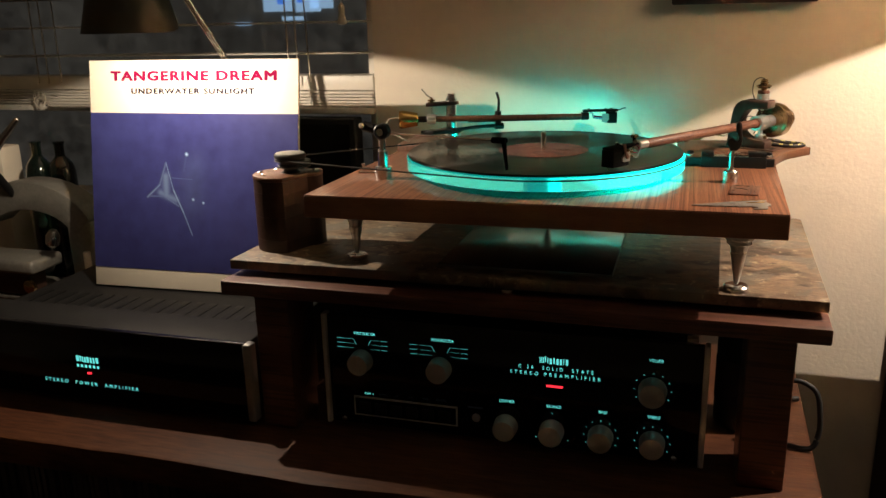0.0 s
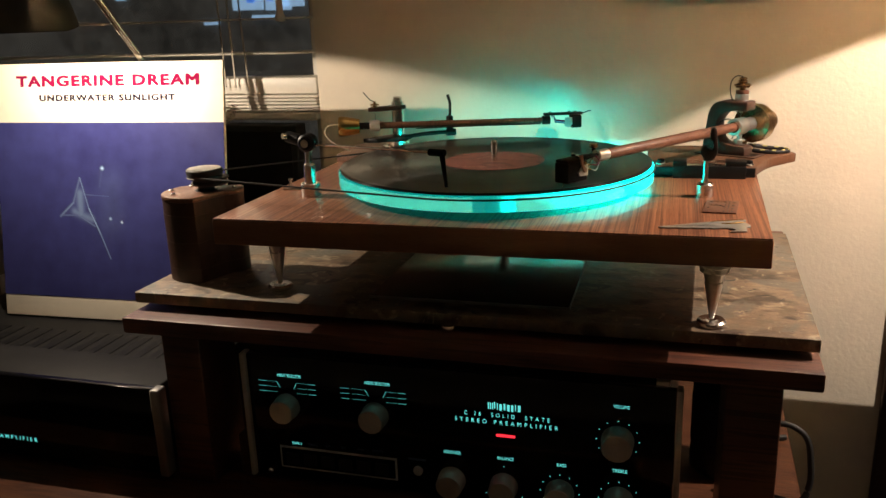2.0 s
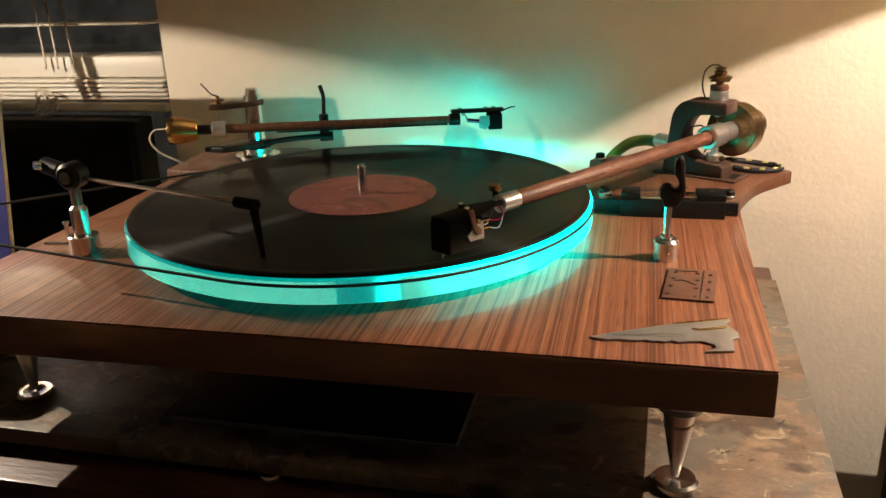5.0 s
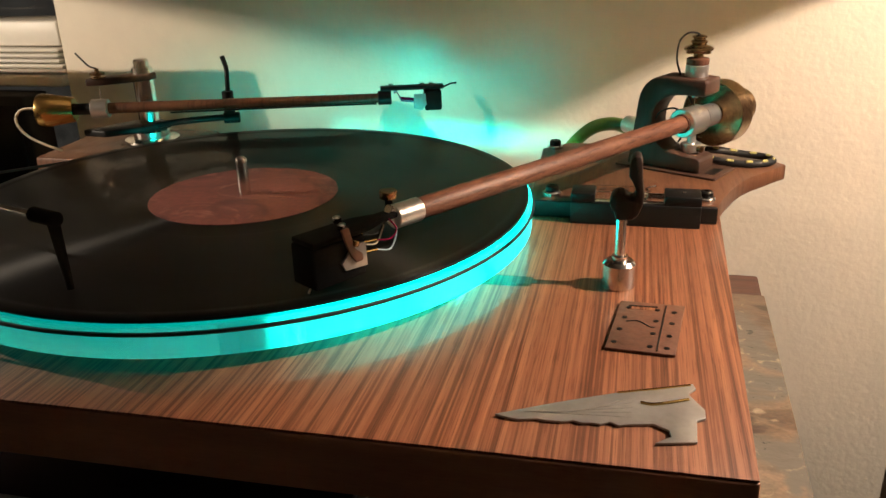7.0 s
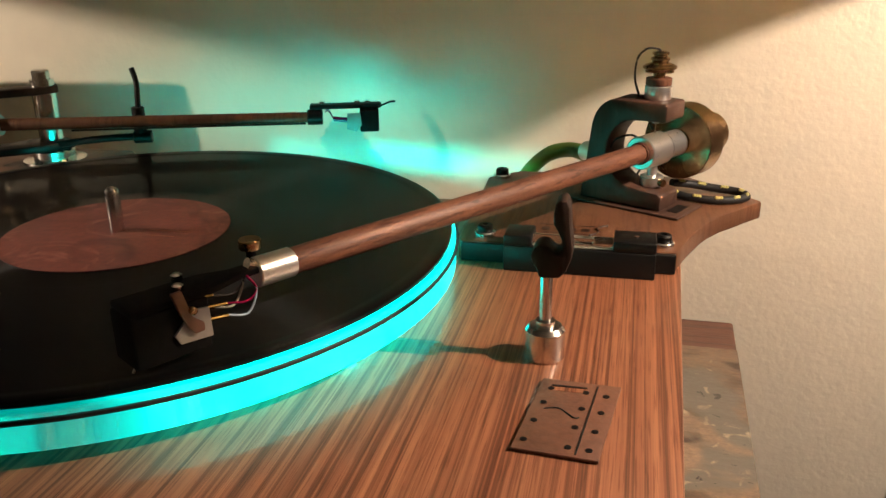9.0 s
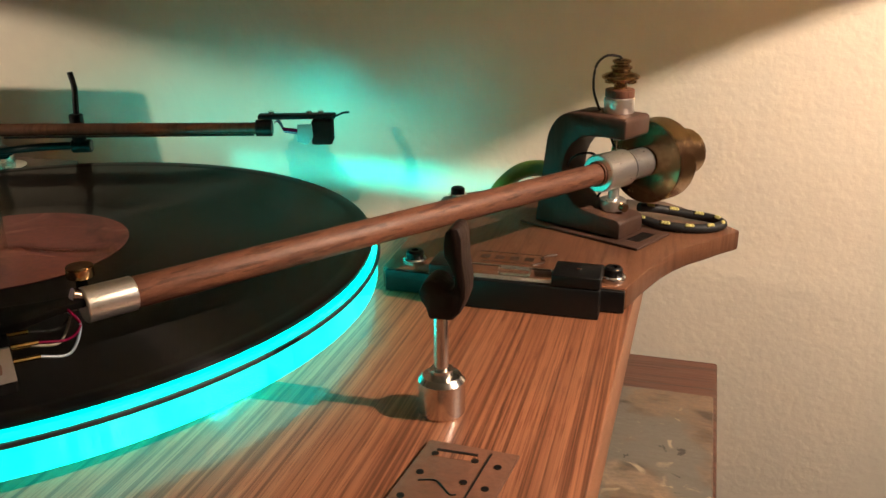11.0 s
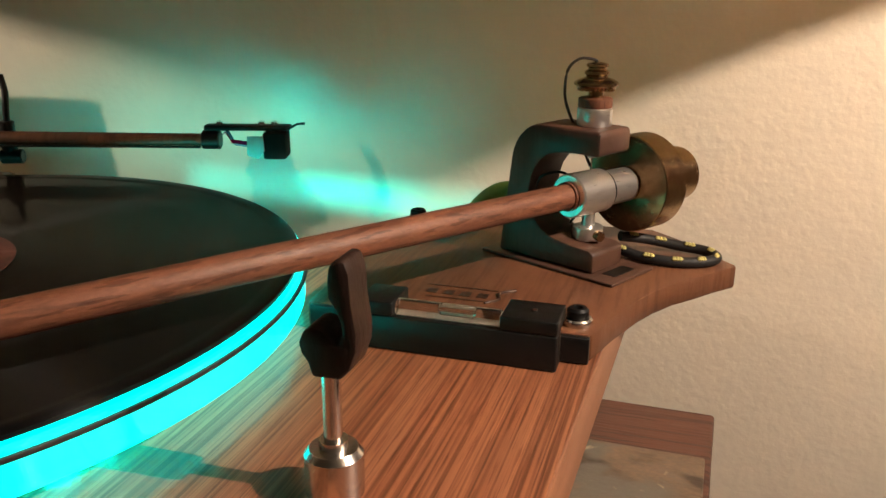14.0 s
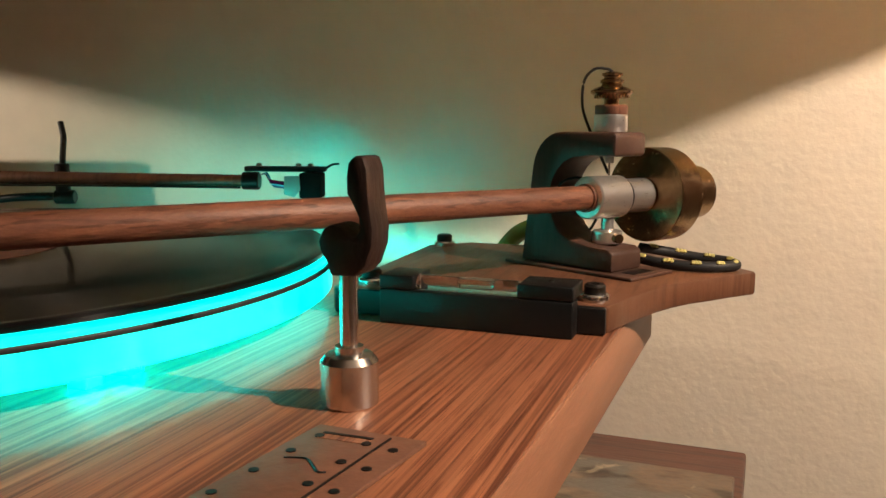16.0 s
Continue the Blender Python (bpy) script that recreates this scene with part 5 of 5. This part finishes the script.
# ---- lamps ----
def shade(name, place, drop, r0, r1, h, label, arm_pts, closed=True, lean=0.0):
    lamp = thing(name, (0, 0, 0), label, "lamp")
    bm = bmesh.new()
    n = 48
    rings = []
    for r, z in ((r1, place.z - drop), (r0, place.z - drop + h), (r0 - 0.002, place.z - drop + h - 0.002), (r1 - 0.0015, place.z - drop)):
        rings.append([bm.verts.new((place.x + r * math.cos(2 * math.pi * k / n), place.y + r * math.sin(2 * math.pi * k / n), z + lean * r * max(0.0, math.sin(2 * math.pi * k / n)))) for k in range(n)])
    for a, b in zip(rings, rings[1:]):
        for k in range(n):
            bm.faces.new((a[k], a[(k + 1) % n], b[(k + 1) % n], b[k]))
    if closed:
        bm.faces.new(rings[1])
        bm.faces.new(rings[2])
    bmesh.ops.recalc_face_normals(bm, faces=bm.faces[:])
    part("shade", smooth(bm, 40), SHADE if closed else CLOTH_SHADE, lamp, "dark conical metal shade" if closed else "brown cloth drum shade")
    for pts in arm_pts:
        part("arm", tube(pts, 0.0026, 8, smooth_steps=0), STEEL, lamp, "thin metal arm")
    return lamp


desk_lamp = shade("desk_lamp", LAMP_L, 0.0168, 0.040, 0.0545, 0.062, "desk lamp with dark metal shade and thin steel arms", [[(-0.3445, 1.039, 1.100), (-0.386, 0.957, 1.250), (LAMP_L.x, LAMP_L.y, LAMP_L.z + 0.045)], [(-0.3505, 1.041, 1.100), (-0.392, 0.959, 1.250)], [(-0.3475, 1.040, 1.102), (-0.352, 1.065, 1.02), (-0.40, 1.10, DESK_Z + 0.01)]], True, 0.160)
part("base", lathe([(0.07, DESK_Z + 0.0005), (0.07, DESK_Z + 0.010), (0.060, DESK_Z + 0.016)], 40, Matrix.Translation((-0.40, 1.125, 0))), BLACK, desk_lamp)

# unseen cabinet, added so that its shadow falls on the low wall
cabinet = thing("shadow_cabinet", (0, 0, 0), "unseen dark wooden cabinet added beneath the side lamp to shade the wall", "cabinet")
part("body", box(0.528, 0.950, 0.90, 1.105, 0.700, 0.915, 0.003), DARK_WOOD, cabinet)
for x in (0.62, 0.925):
    for y in (0.915, 1.080):
        part("leg", box(x, x + 0.022, y, y + 0.022, 0.0005, 0.6998, 0.002), DARK_WOOD, cabinet)
part("top", box(0.518, 0.960, 0.89, 1.115, 0.9152, 0.9300, 0.003), DARK_WOOD, cabinet)
side_lamp = shade("side_lamp", LAMP_R, 0.0460, 0.078, 0.078, 0.150, "side lamp with brown cloth shade on the added cabinet", [[(LAMP_R.x + 0.078, LAMP_R.y, LAMP_R.z + 0.010), (LAMP_R.x + 0.13, LAMP_R.y, LAMP_R.z + 0.005), (LAMP_R.x + 0.13, LAMP_R.y, 0.94)]], False)
part("base", lathe([(0.06, 0.9303), (0.06, 0.942), (0.05, 0.946)], 40, Matrix.Translation((LAMP_R.x + 0.13, LAMP_R.y, 0))), BLACK, side_lamp)

# ---- clutter beside the window ----
press = thing("cast_machine", (0, 0, 0), "old grey cast-metal machine with an arched arm", "machine")
arch = []
for k in range(15):
    a = radians(150 - 132 * k / 14)
    arch.append((-0.775 + 0.125 * math.cos(a), 0.845 + 0.085 * math.sin(a)))
for k in range(15):
    a = radians(18 + 132 * k / 14)
    arch.append((-0.775 + 0.090 * math.cos(a), 0.825 + 0.058 * math.sin(a)))
part("arm", prism(arch, 0.0, 0.05, 0.004, pose(0, 1.13, 0, 90, 0, 0)), GREY_METAL, press)
part("column", box(-0.703, -0.656, 1.082, 1.128, DESK_Z + 0.012, 0.868, 0.004), GREY_METAL, press)
part("base", box(-0.95, -0.650, 1.05, 1.15, DESK_Z + 0.0005, DESK_Z + 0.012, 0.004), GREY_METAL, press)
part("platform", box(-0.88, -0.735, 1.03, 1.10, 0.790, 0.812, 0.006), GREY_METAL, press)
part("stem", box(-0.86, -0.765, 1.05, 1.09, DESK_Z + 0.012, 0.790, 0.004), DARK_WOOD, press)
part("lever", rod((-0.80, 1.04, 0.968), (-0.733, 1.05, 1.036), 0.008, 0.004, n=16, bevel=0.001), STEEL, press, "polished steel lever")
part("lever_bracket", rod((-0.80, 1.04, 0.968), (-0.80, 1.09, 0.90), 0.006, n=12), BLACK, press)
part("knob", lathe([(0.004, 0.0), (0.010, 0.006), (0.011, 0.020), (0.006, 0.030)], 20, pose(-0.722, 1.065, 0.828, 0, 15, 0)), STEEL, press)
part("knob", lathe([(0.006, 0.0), (0.011, 0.004), (0.011, 0.010), (0.005, 0.013)], 20, pose(-0.752, 1.045, 0.768, 90, 0, 0)), BRASS, press)
for x, y in ((-0.826, 1.175), (-0.782, 1.18)):
    bo = tagged(part("bottle", lathe([(0.020, DESK_Z + 0.0005), (0.022, DESK_Z + 0.004), (0.022, 0.925), (0.019, 0.942), (0.008, 0.955), (0.008, 0.975), (0.0095, 0.976), (0.0095, 0.980)], 28), BOTTLE), "dark green glass bottle below the window", "bottle", "bottles below the window")
    bo.location = (x, y, 0)
tagged(part("pale_box", box(-0.97, -0.884, 1.155, 1.20, DESK_Z + 0.0005, 0.970, 0.002), PAPER), "pale cardboard box standing behind the machine", "box")
tagged(part("small_tube", lathe([(0.0070, 0.0), (0.0078, 0.002), (0.0078, 0.062), (0.0055, 0.066), (0.0055, 0.092), (0.0045, 0.094)], 24, Matrix.Translation((-0.6435, 1.05, DESK_Z + 0.0005))), TIN), "small pale metal tube standing on the desk", "tube")
# plain black box for the dark area below the blind; front sheet added
panel_thing = thing("black_box", (0, 0, 0), "flat black box standing under the window", "box")
part("body", box(-0.47, -0.2440, 1.198, 1.232, DESK_Z + 0.0005, 1.022, 0.003), CASE, panel_thing)
part("box_front", box(-0.462, -0.252, 1.1945, 1.1978, DESK_Z + 0.008, 1.014, 0.001), BRISTLE, panel_thing, "added plain black front sheet")
